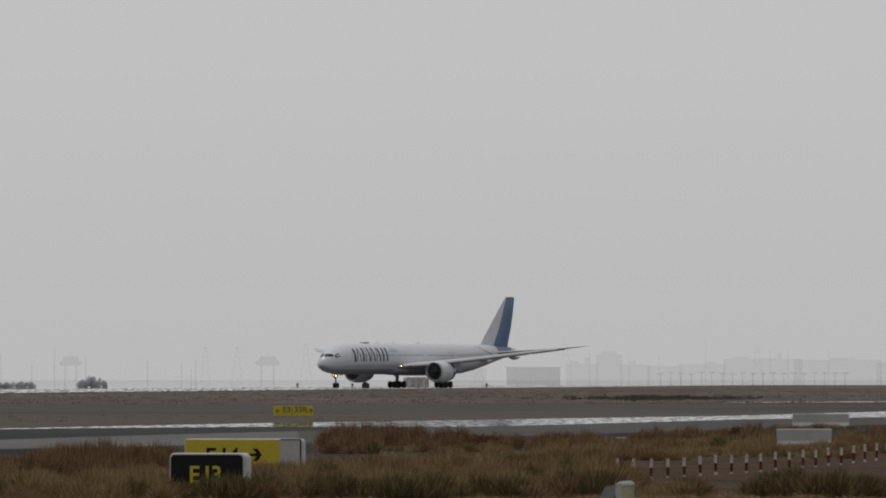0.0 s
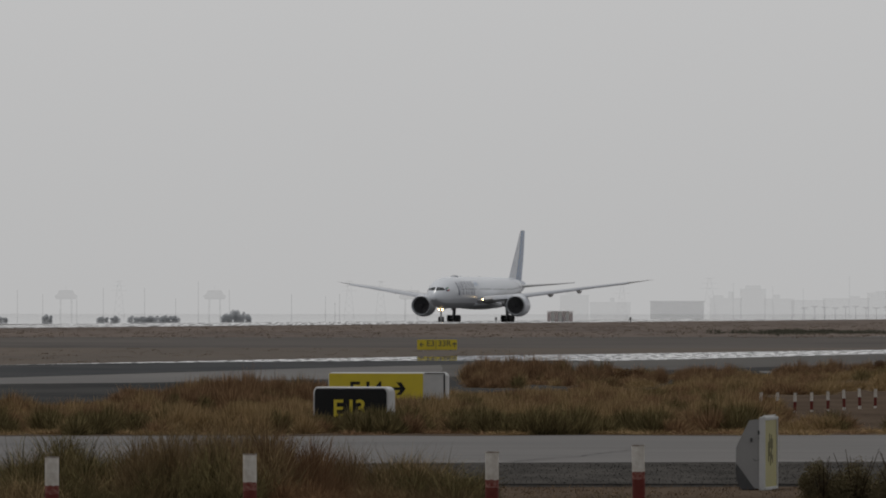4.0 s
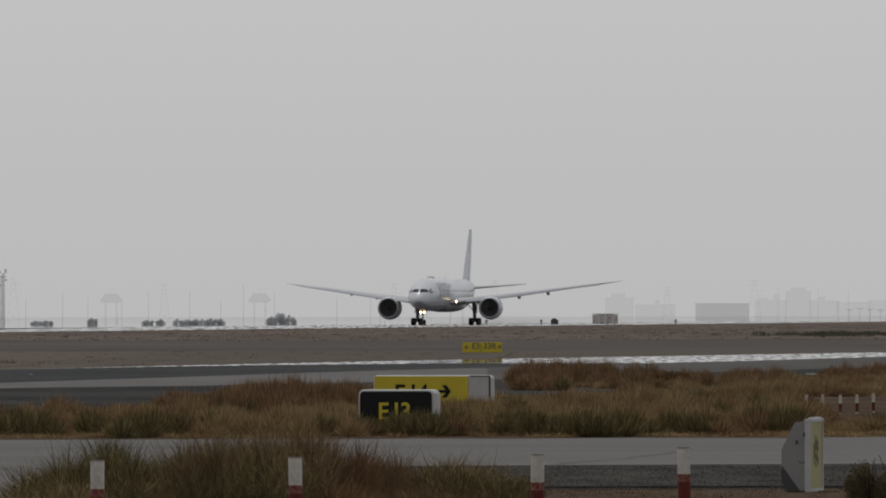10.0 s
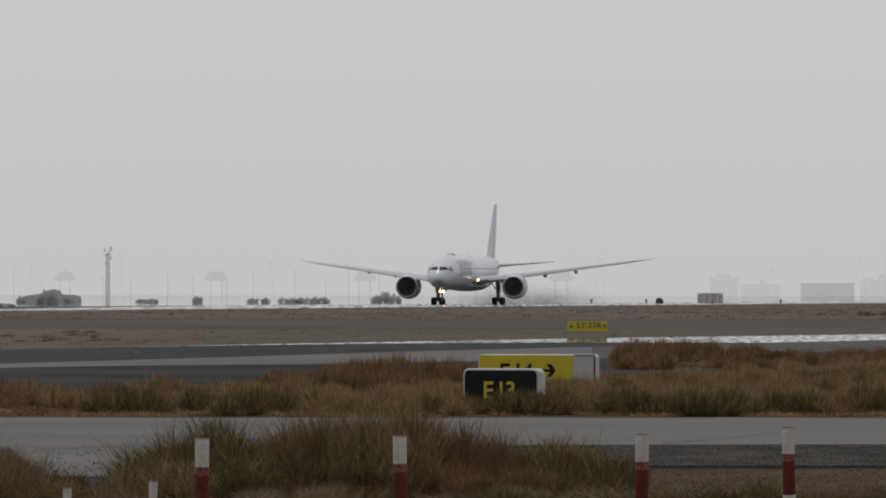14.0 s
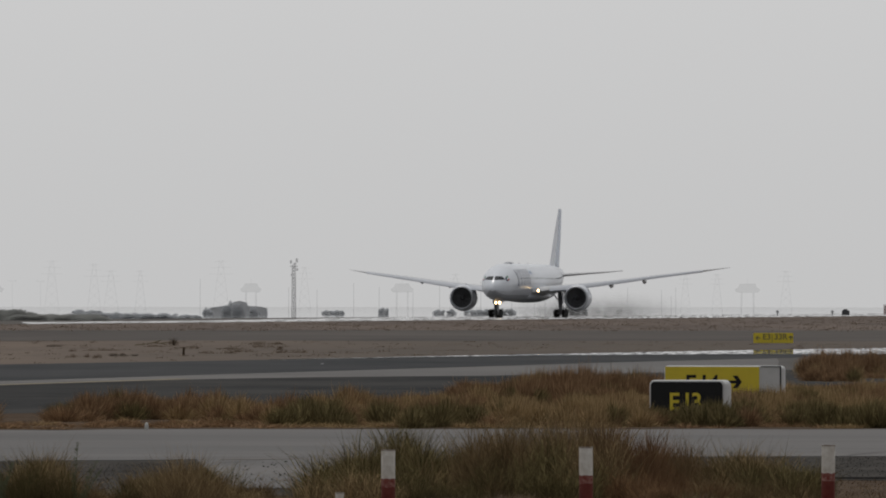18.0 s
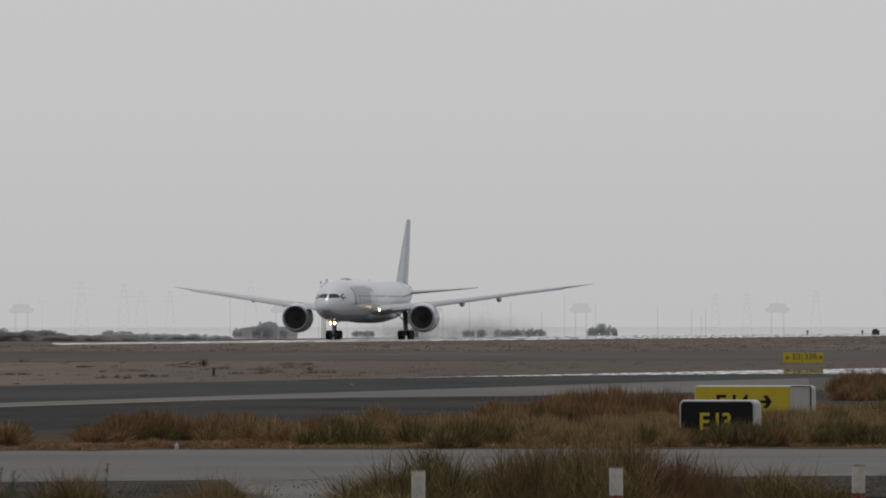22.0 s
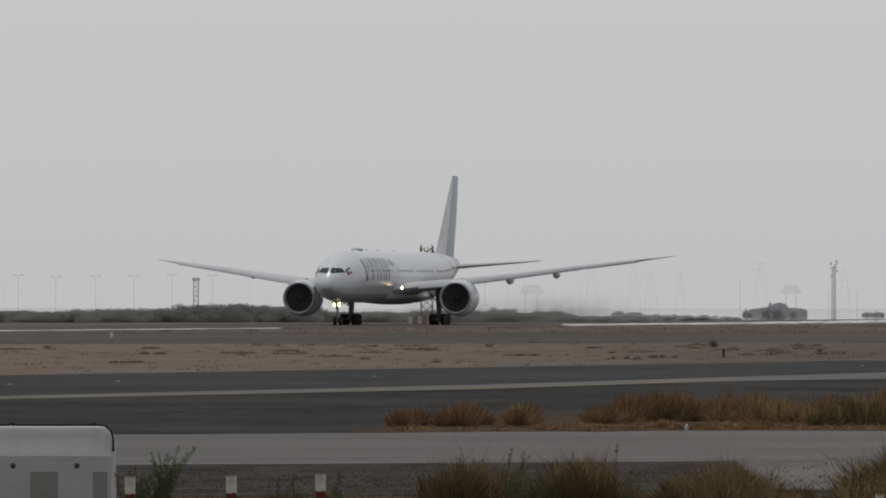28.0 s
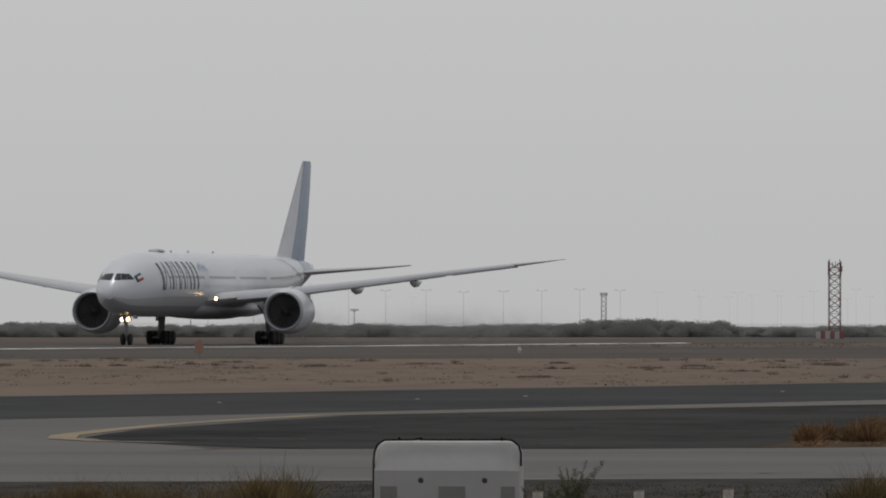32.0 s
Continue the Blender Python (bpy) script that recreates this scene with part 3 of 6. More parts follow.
        q = [o + d * 0.4 + e * 0.1 + Vector((0, 1.05, 0)), o + d * 1.6 + e * 0.22 + Vector((0, 0.95, 0)), o + d * 1.6 - e * 0.12 + Vector((0, 1.3, 0)), o + d * 0.4 - e * 0.02 + Vector((0, 1.3, 0))]
        loft(bm, [q, [v + Vector((0, 0.04, 0)) for v in q]])
        part("fan_blade", bm, M_FAN, engine)
    part("spinner", lathe(bmesh.new(), [(0.55, 0.02), (0.7, 0.16), (0.95, 0.34), (1.2, 0.44)], c, 20), M_DARKMETAL, engine, "dark spinner", 60)
    part("core_nozzle", lathe(bmesh.new(), [(4.6, 1.3), (5.8, 1.15), (7.0, 0.85), (7.05, 0.75), (7.0, 0.6), (8.1, 0.05)], c, 24), M_METAL, engine, "metal exhaust nozzle and plug", 50)
    part("cowl_band", lathe(bmesh.new(), [(4.2, 2.07), (4.7, 1.98), (5.62, 1.73)], c, 40), M_BLUE, engine, "blue rear cowl band", 40)
    bm = bmesh.new()
    loft(bm, [[(c[0] - w, 28.9 - GEAR + y, z), (c[0] + w, 28.9 - GEAR + y, z), (c[0] + w * 0.9, 28.9 - GEAR + y + 0.3, z - 1.6), (c[0] - w * 0.9, 28.9 - GEAR + y + 0.3, z - 1.6)]
              for y, w, z in ((0, 0.1, 5.4), (1.2, 0.24, 5.65), (3.5, 0.26, 5.5), (6.0, 0.2, 5.2), (8.0, 0.05, 5.0))])
    part("pylon", bm, M_WING, engine, "grey engine pylon", 40)
    # main gear: six wheels on a truck
    bm = bmesh.new()
    tube(bm, (5.5 * side, 0, 0.75), (5.3 * side, -0.1, 4.6), 0.33, 0.38, 14)
    tube(bm, (5.5 * side, 0, 2.3), (4.3 * side, 0, 3.8), 0.09)
    tube(bm, (5.5 * side, 0, 2.5), (5.3 * side, -1.3, 4.3), 0.09)
    tube(bm, (5.5 * side, 0.35, 0.8), (5.45 * side, 0.5, 1.9), 0.07)
    gear = part("main_gear_strut", bm, M_GEAR, plane, "grey main landing gear strut", 40)
    bm = bmesh.new()
    box(bm, 5.5 * side - 0.16, 5.5 * side + 0.16, -1.75, 1.75, 0.55, 0.85, 0.05)
    for y in (-1.45, 0, 1.45):
        tube(bm, (5.5 * side - 0.75, y, 0.68), (5.5 * side + 0.75, y, 0.68), 0.09)
    part("truck_beam", bm, M_GEAR, gear, "grey six-wheel truck beam")
    bm = bmesh.new()
    box(bm, 5.85 * side - 0.04, 5.85 * side + 0.04, -0.6, 0.9, 2.3, 4.2, 0.02)
    part("gear_door", bm, M_WHITE, gear, "white landing gear door")
    for y in (-1.45, 0, 1.45):
        for o in (-0.7, 0.7):
            bm = bmesh.new()
            prof = [(-0.25, 0.30), (-0.26, 0.5), (-0.22, 0.62), (-0.12, 0.675), (0.12, 0.675), (0.22, 0.62), (0.26, 0.5), (0.25, 0.30)]
            loft(bm, [[(5.5 * side + o + x, y + r * math.cos(2 * math.pi * i / 24), 0.68 + r * math.sin(2 * math.pi * i / 24)) for i in range(24)] for x, r in prof])
            part("wheel", bm, M_TYRE, gear, "black main gear tyre", 50)

# fin: white forward half, blue aft half and rudder
FIN = [(58.8, 11.4, 8.0, 0.8), (60.0, 10.4, 9.0, 0.75), (63.4, 8.2, 12.4, 0.6), (66.6, 5.8, 15.6, 0.45), (69.0, 3.8, 17.95, 0.32), (69.6, 3.0, 18.35, 0.2)]


EDGE = (0.50, 0.46, 0.42, 0.30, 0.14, 0.06)


def fin_slice(near, far, grow):
    """The fin between two shares of its chord; None stands for the curved edge between white and blue."""
    rings = []
    for (le, ch, z, th), edge in zip(FIN, EDGE):
        f0, f1 = edge if near is None else near, edge if far is None else far
        h = lambda f: th * 0.5 * (2.6 * (math.sqrt(max(f, 0)) * 0.6 - 0.26 * f - 0.34 * f * f)) + grow
        fs = [f0 + (f1 - f0) * k / 6 for k in range(7)]
        rings.append([(h(f), le + ch * f - GEAR, z) for f in fs] + [(-h(f), le + ch * f - GEAR, z) for f in reversed(fs)])
    return loft(bmesh.new(), rings)


fin = part("fin", fin_slice(0.0, None, 0.0), M_WHITE, plane, "white leading part of the tail fin", 40)
part("fin_blue_panel", fin_slice(None, 0.70, 0.004), M_BLUE, fin, "deep blue glossy curved aft part of the tail fin", 40)
part("rudder", fin_slice(0.705, 1.0, 0.0), M_BLUE, fin, "deep blue glossy rudder", 40)
part("tail_cone_band", loft(bmesh.new(), [ring_body(s, zc, rx + 0.012, rz + 0.012) for s, zc, rx, rz in FUS[-4:-1]], caps=False), M_BLUE, plane, "deep blue rear fuselage sweep", 40)


def skin(th, s, lift=0.012):
    """A point on the fuselage's side at the angle th above its middle, s behind the nose."""
    for a, b in zip(FUS, FUS[1:]):
        if a[0] <= s <= b[0]:
            k = (s - a[0]) / (b[0] - a[0])
            zc, rx, rz = (a[j] + (b[j] - a[j]) * k for j in (1, 2, 3))
            return ((rx + lift) * math.cos(th), s - GEAR, zc + (rz + lift) * math.sin(th))


def patch(bm, side, s0, s1, t0, t1, slant=0.0, ns=2, nt=5, lift=0.012):
    """A patch on the skin between two stations and two angles in degrees."""
    g = [[bm.verts.new((lambda p: (p[0] * side, p[1], p[2]))(skin(radians(t0 + (t1 - t0) * j / nt), s0 + (s1 - s0) * i / ns + slant * (j / nt - 0.5), lift))) for j in range(nt + 1)] for i in range(ns + 1)]
    for i in range(ns):
        for j in range(nt):
            q = (g[i][j], g[i + 1][j], g[i + 1][j + 1], g[i][j + 1])
            bm.faces.new(q if side > 0 else tuple(reversed(q)))


def level(z, k):
    """A point of the nose at the height z: k goes from its middle line at 0 round to the side at 1."""
    lo = 0.2
    while True:
        for a, b in zip(FUS, FUS[1:]):
            if a[0] <= lo <= b[0]:
                f = (lo - a[0]) / (b[0] - a[0])
                zc, rx, rz = (a[j] + (b[j] - a[j]) * f for j in (1, 2, 3))
        if zc + rz >= z:
            break
        lo += 0.01
    s = lo + 0.005 + (2.65 - lo) * k ** 2.0
    for a, b in zip(FUS, FUS[1:]):
        if a[0] <= s <= b[0]:
            f = (s - a[0]) / (b[0] - a[0])
            zc, rx, rz = (a[j] + (b[j] - a[j]) * f for j in (1, 2, 3))
    return skin(math.asin(min(1, (z - zc) / rz)), s, 0.02)


def glaze(bm, side, k0, k1, z0, z1):
    g = [[bm.verts.new((lambda p: (p[0] * side, p[1], p[2]))(level(z0 + (z1 - z0) * j / 3, k0 + (k1 - k0) * i / 4))) for j in range(4)] for i in range(5)]
    for i in range(4):
        for j in range(3):
            q = (g[i][j], g[i + 1][j], g[i + 1][j + 1], g[i][j + 1])
            bm.faces.new(q if side > 0 else tuple(reversed(q)))


def hooded_lamp(name, centre, r, depth, parent, label):
    """A lamp that shines forward out of a short dark can."""
    can = part(name, lathe(bmesh.new(), [(depth + 0.06, 0.02), (depth + 0.05, r + 0.03), (0, r + 0.03), (0, r), (depth, r)], centre, 16), M_DARKMETAL, parent, label)
    bm = bmesh.new()
    bmesh.ops.create_uvsphere(bm, u_segments=14, v_segments=8, radius=1, matrix=Matrix.LocRotScale((centre[0], centre[1] + depth - 0.02, centre[2]), None, (r * 0.97, 0.08, r * 0.97)))
    part("bulb", bm, M_LAMP, can, "glowing lens")


for side in (1, -1):
    # plain slanting strokes, thick and thin, in place of the lettering
    s = 8.1
    for strokes in (((0.62, 0.0), (0.26, 0.9), (0.3, -0.7)), ((0.6, 0.0), (0.24, 0.1)), ((0.5, -0.5), (0.24, 0.4), (0.5, -0.5)), ((0.24, 0.5), (0.55, -0.5)), ((0.6, 0.0),), ((0.6, 0.0),)):
        bm = bmesh.new()
        for w, slant in strokes:
            patch(bm, side, s, s + w, -9, 44, slant=slant)
            s += w + 0.5
        part("lettering_block", bm, M_NAVY, plane, "navy blue lettering block")
        s += 0.3
    bm = bmesh.new()
    for k in range(5):
        patch(bm, side, s + 0.2 + 0.62 * k, s + 0.5 + 0.62 * k, 24 + 3 * (k % 2), 36 + 4 * (k % 3), slant=0.5 - 0.3 * k)
    part("script_block", bm, M_PALEBLUE, plane, "pale blue script block")
    # flag: bands of green, white and red with a black wedge
    for k, m in enumerate((M_FLAGGREEN, M_FLAGWHITE, M_FLAGRED)):
        bm = bmesh.new()
        patch(bm, side, 2.85, 4.05, 41 - 6.3 * k - 6.3, 41 - 6.3 * k)
        part("flag_band", bm, m, plane, ("green", "white", "red")[k] + " band of the painted flag")
    bm = bmesh.new()
    patch(bm, side, 2.85, 3.2, 22.1, 41, lift=0.018)
    part("flag_wedge", bm, M_NAVY, plane, "dark wedge of the painted flag")
    # thin navy sweep across the rear fuselage
    bm = bmesh.new()
    for k in range(12):
        patch(bm, side, 55.4 + 0.5 * k, 55.4 + 0.5 * k + 0.34, 58 - 5.2 * k - 6.5, 58 - 5.2 * k, slant=-0.2, nt=2)
    part("rear_sweep", bm, M_NAVY, plane, "thin navy curved stripe")
    # cabin windows, too small to pick apart
    bm = bmesh.new()
    s = 10.5
    while s < 61:
        if not any(d < s < d + 1.6 for d in (22.2, 33.4, 44.5, 56.5)):
            patch(bm, side, s, s + 0.23, 10.5, 15, ns=1, nt=1, lift=0.01)
        s += 0.53
    tagged(part("cabin_windows", bm, M_WINDOW, plane, "row of small grey cabin windows"), kind="stuff")
    for s in (8.0, 22.4, 33.6, 44.7, 56.7):
        bm = bmesh.new()
        for q in ((s, s + 0.05, -8, 26), (s + 1.1, s + 1.15, -8, 26)):
            patch(bm, side, *q, lift=0.008)
        patch(bm, side, s, s + 1.15, 25.2, 26, lift=0.008)
        part("cabin_door", bm, M_BELLY, plane, "cabin door outline")
    # cockpit glazing: four panes that wrap round the nose on each side
    for k0, k1 in ((0.015, 0.41), (0.425, 0.69), (0.70, 0.86), (0.87, 1.0)):
        bm = bmesh.new()
        glaze(bm, side, k0, k1, 6.14 + 0.08 * k0, 6.80 - 0.06 * k1)
        part("cockpit_window", bm, M_GLASS, plane, "dark cockpit window")
    hooded_lamp("landing_lamp", (3.72 * side, 23.9 - GEAR, 4.45), 0.2, 0.5, plane, "lit wing root landing lamp")
part("antenna_hump", loft(bmesh.new(), [ring(0, s - GEAR, z, w, h, 16) for s, z, w, h in ((15.2, 8.86, 0.3, 0.05), (15.4, 8.97, 0.6, 0.17), (16.4, 9.0, 0.64, 0.19), (17.3, 8.97, 0.56, 0.16), (17.6, 8.88, 0.2, 0.05))]),
     M_BELLY, plane, "low antenna dome on the roof", 50)
for s in (21, 27, 36):
    bm = bmesh.new()
    box(bm, -0.03, 0.03, s - GEAR, s - GEAR + 0.5, 8.86, 9.08, 0.02)
    part("blade_antenna", bm, M_BELLY, plane, "small roof blade antenna")
bm = bmesh.new()
tube(bm, (0, 5.9 - GEAR, 0.5), (0, 5.7 - GEAR, 3.6), 0.14, 0.17, 12)
tube(bm, (0, 5.85 - GEAR, 1.5), (0, 4.0 - GEAR, 3.3), 0.08)
tube(bm, (-0.5, 5.9 - GEAR, 0.54), (0.5, 5.9 - GEAR, 0.54), 0.08)
nose = part("nose_gear_strut", bm, M_GEAR, plane, "grey nose landing gear strut", 40)
for o in (-0.33, 0.33):
    bm = bmesh.new()
    prof = [(-0.18, 0.24), (-0.19, 0.4), (-0.15, 0.5), (-0.08, 0.54), (0.08, 0.54), (0.15, 0.5), (0.19, 0.4), (0.18, 0.24)]
    loft(bm, [[(o + x, 5.9 - GEAR + r * math.cos(2 * math.pi * i / 24), 0.54 + r * math.sin(2 * math.pi * i / 24)) for i in range(24)] for x, r in prof])
    part("nose_wheel", bm, M_TYRE, nose, "black nose gear tyre", 50)
    hooded_lamp("taxi_lamp", (o * 0.9, 5.2 - GEAR, 2.45), 0.22, 0.5, nose, "lit nose gear taxi lamp")
    bm = bmesh.new()
    box(bm, o * 2.0 - 0.02, o * 2.0 + 0.02, 5.9 - GEAR, 7.4 - GEAR, 2.5, 3.15, 0.015)
    part("nose_gear_door", bm, M_BELLY, nose, "grey nose gear door")


# ---- dust and hot exhaust that the engines stir up behind the airliner ----
def dust_material():
    """Grey dust, thickest in the middle of a puff and thinning to nothing at its rim."""
    m = bpy.data.materials.new("thin_grey_dust")
    m.use_nodes = True
    t = m.node_tree
    p = t.nodes["Principled BSDF"]
    p.inputs["Base Color"].default_value, p.inputs["Roughness"].default_value, p.inputs["Specular IOR Level"].default_value = (0.42, 0.415, 0.405, 1), 1.0, 0.0
    uv, mp, gr, at, n, mul, thin = (t.nodes.new("ShaderNode" + k) for k in ("UVMap", "Mapping", "TexGradient", "TexCoord", "TexNoise", "Math", "Math"))
    gr.gradient_type, mul.operation, thin.operation = "QUADRATIC_SPHERE", "MULTIPLY", "MULTIPLY"
    mp.inputs["Location"].default_value, mp.inputs["Scale"].default_value = (-1, -1, 0), (2, 2, 1)
    n.inputs["Scale"].default_value, n.inputs["Detail"].default_value = 0.5, 5
    t.links.new(uv.outputs[0], mp.inputs[0])
    t.links.new(mp.outputs[0], gr.inputs[0])
    t.links.new(at.outputs["Object"], n.inputs["Vector"])
    t.links.new(gr.outputs[1], mul.inputs[0])
    t.links.new(n.outputs[0], mul.inputs[1])
    t.links.new(mul.outputs[0], thin.inputs[0])
    thin.inputs[1].default_value = 0.9
    tr, mx = t.nodes.new("ShaderNodeBsdfTransparent"), t.nodes.new("ShaderNodeMixShader")
    t.links.new(thin.outputs[0], mx.inputs[0])
    t.links.new(tr.outputs[0], mx.inputs[1])
    t.links.new(p.outputs[0], mx.inputs[2])
    t.links.new(mx.outputs[0], t.nodes["Material Output"].inputs["Surface"])
    return m


M_DUST = dust_material()
plume = thing("dust_plume", "thin grey dust and exhaust haze behind rolling airliner", "dust")
for k in range(4):
    y, w, h = 8 + 32 * k, 9 + 2.5 * k, 3.6 + 0.2 * k
    x0 = (6.0, -3.0, 3.0, 0.0)[k]
    bm = bmesh.new()
    layer = bm.loops.layers.uv.new("puff")
    grid = [[bm.verts.new((x0 + w * (i / 4 - 1), y + 1.5 * ((i / 4 - 1) ** 2 + (j / 4 - 1) ** 2), 0.9 + h * (j / 4 - 1))) for j in range(9)] for i in range(9)]
    for i in range(8):
        for j in range(8):
            f = bm.faces.new((grid[i][j], grid[i + 1][j], grid[i + 1][j + 1], grid[i][j + 1]))
            for loop, (a, b) in zip(f.loops, ((i, j), (i + 1, j), (i + 1, j + 1), (i, j + 1))):
                loop[layer].uv = (a / 8, b / 8)
    part("puff", bm, M_DUST, plume)


# ---- signs, posts and barriers ----
def letters(words, size, m, material, parent, label=""):
    """Each character is a mesh of its own, side by side on the sign's face."""
    for k, c in enumerate(words):
        letter(c, size, m @ pose(k * size * 0.5 + (size * 0.08 if c == "1" else 0), 0, 0), material, parent, label + " " + c)


def letter(words, size, m, material, parent, label):
    name = "character"
    cu = bpy.data.curves.new(name, "FONT")
    cu.body, cu.size, cu.extrude, cu.align_x, cu.align_y = words, size, 0.004, "LEFT", "BOTTOM"
    cu.offset = size * 0.018
    ob = bpy.data.objects.new(name, cu)
    me = bpy.data.meshes.new_from_object(ob)
    bpy.data.objects.remove(ob)
    me.materials.clear()
    me.materials.append(material)
    o = new(name, me)
    o.parent = parent
    o.matrix_parent_inverse = Matrix.Identity(4)
    o.matrix_basis = m @ pose(0, 0, 0, 90, 0, 0)
    if label:
        o["label"] = label
    return o


def arrow(bm, x, y, z, w, h, t):
    """A right-pointing arrow standing in the plane at y."""
    pts = [(x, z - t), (x + w - h * 0.55, z - t), (x + w - h * 0.95, z - h * 0.62), (x + w - h * 0.45, z - h * 0.62), (x + w, z), (x + w - h * 0.45, z + h * 0.62),
           (x + w - h * 0.95, z + h * 0.62), (x + w - h * 0.55, z + t), (x, z + t)]
    loft(bm, [[(a, y, b) for a, b in pts], [(a, y + 0.006, b) for a, b in pts]])
    return bm


def rounded_outline(x0, x1, z0, z1, r, n=6):
    pts = [(x1, z0), (x1, z1 - r)]
    pts += [(x1 - r + r * math.cos(math.pi / 2 * k / n), z1 - r + r * math.sin(math.pi / 2 * k / n)) for k in range(1, n + 1)]
    pts += [(x0 + r - r * math.sin(math.pi / 2 * k / n), z1 - r + r * math.cos(math.pi / 2 * k / n)) for k in range(1, n + 1)]
    return pts + [(x0, z0)]


def rounded_case(length, depth, z0, z1, r):
    """A sign cabinet with rounded upper corners and softened rims."""
    bm = bmesh.new()
    rings = []
    for y, i in ((-depth / 2, 0.02), (-depth / 2 + 0.025, 0.0), (depth / 2 - 0.12, 0.0), (depth / 2 - 0.04, 0.03), (depth / 2, 0.1)):
        rings.append([(x, y, z) for x, z in rounded_outline(i, length - i, z0, z1 - i, r)])
    return loft(bm, rings)


# black location sign with yellow characters
sign = thing("taxiway_sign", "black taxiway location sign with yellow E13, white case, in grass", "sign", pose(0.07, 239.6, 0, 0, 0, -24), "taxiway signs")
part("case", rounded_case(1.79, 0.46, 0.16, 1.0, 0.13), M_SIGNCASE, sign, "white weathered sign case", 40)
bm = loft(bmesh.new(), [[(x, y, z) for x, z in rounded_outline(0.045, 1.745, 0.2, 0.955, 0.09)] for y in (-0.245, -0.228)])
face = part("face", bm, M_SIGNBLACK, sign, "black sign face")
letters("E13", 0.53, pose(0.47, -0.247, 0.24), M_SIGNYELLOW, face, "yellow painted character")
for x in (0.3, 1.5):
    bm = bmesh.new()
    tube(bm, (x, 0, 0), (x, 0, 0.2), 0.04)
    part("leg", bm, M_GEAR, sign)
# yellow direction sign with an arrow
sign = thing("taxiway_sign", "yellow taxiway direction sign E14 with arrow, behind black sign", "sign", pose(0.40, 270.4, 0, 0, 0, -16), "taxiway signs")
part("case", rounded_case(3.0, 0.42, 0.16, 1.13, 0.11), M_SIGNCASE, sign, "white weathered sign case", 40)
bm = bmesh.new()
box(bm, 0.03, 2.42, -0.225, -0.208, 0.2, 1.10, 0.006)
face = part("face", bm, M_SIGNYELLOW, sign, "yellow sign face")
letters("E14", 0.58, pose(0.54, -0.228, 0.38), M_SIGNBLACK, face, "black painted character")
part("arrow", arrow(bmesh.new(), 1.60, -0.232, 0.73, 0.38, 0.25, 0.036), M_SIGNBLACK, face, "black arrow")
bm = bmesh.new()
box(bm, 2.94, 2.975, -0.225, -0.208, 0.2, 1.09, 0.004)
box(bm, 2.46, 2.975, -0.225, -0.208, 1.095, 1.12, 0.004)
part("gasket", bm, M_SIGNBLACK, sign, "black rubber edge")
for x in (0.4, 1.5, 2.7):
    bm = bmesh.new()
    tube(bm, (x, 0, 0), (x, 0, 0.2), 0.04)
    part("leg", bm, M_GEAR, sign)
# small far sign
sign = thing("taxiway_sign", "small far yellow sign with faded characters beside taxiway", "sign", pose(6.45, 690, 0), "taxiway signs")
bm = bmesh.new()
box(bm, 0, 2.5, 0, 0.2, 0.09, 0.73, 0.03)
part("case", bm, M_SIGNYELLOW, sign, "yellow sign face and case")
part("arrow", arrow(bmesh.new(), -0.42, 0, 0.0, 0.3, 0.2, 0.03), M_FADED, sign, "faded arrow").matrix_basis = pose(0.02, -0.01, 0.42, 0, 180, 0)
letters("E3", 0.52, pose(0.58, -0.006, 0.22), M_FADED, sign, "faded painted character")
letters("33R", 0.52, pose(1.3, -0.006, 0.22), M_FADED, sign, "faded painted character")
part("arrow", arrow(bmesh.new(), -0.15, 0, 0.0, 0.3, 0.2, 0.03), M_FADED, sign, "faded arrow").matrix_basis = pose(2.34, -0.01, 0.42, 0, -90, 0)
bm = bmesh.new()
box(bm, 1.16, 1.2, -0.008, 0.0, 0.16, 0.66)
part("divider", bm, M_FADED, sign, "faded dividing bar")
for x in (0.4, 2.1):
    bm = bmesh.new()
    tube(bm, (x, 0.1, 0), (x, 0.1, 0.12), 0.04)
    part("leg", bm, M_GEAR, sign)
# large sign seen almost edge-on
sign = thing("guidance_sign", "large grey sign cabinet with yellow face, seen from its end", "sign", pose(6.575, 163.2, 0, 0, 0, 80.3))
bm = bmesh.new()
prof = [(-0.02, 0.03), (0.25, 0.03), (0.31, 0.16), (0.33, 0.32), (0.325, 0.64), (0.13, 1.04), (-0.02, 1.06)]
loft(bm, [[(x, y, z) for y, z in prof] for x in (0, 1.5)])
part("cabinet", bm, M_SIGNSIDE, sign, "pale grey chamfered sign cabinet")
# dark face added for the shade on the lower slanted plate
bm = bmesh.new()
loft(bm, [[(x, y, z) for y, z in ((0.255, 0.02), (0.04, 0.02), (0.1, 0.1), (0.316, 0.4), (0.335, 0.32), (0.315, 0.16))] for x in (-0.006, 0.0)])
part("end_gusset", bm, M_DARKMETAL, sign, "dark face for the shade on the lower end")
for b in ((-0.02, 1.52, -0.115, -0.02, 1.04, 1.09), (-0.02, 1.52, -0.115, -0.02, 0.0, 0.05), (-0.02, 0.04, -0.11, -0.02, 0.05, 1.04), (1.46, 1.52, -0.11, -0.02, 0.05, 1.04)):
    bm = bmesh.new()
    box(bm, *b, 0.008)
    part("frame_bar", bm, M_SIGNCASE, sign, "white sign frame bar")
bm = bmesh.new()
box(bm, 0.04, 1.46, -0.09, -0.02, 0.05, 1.04)
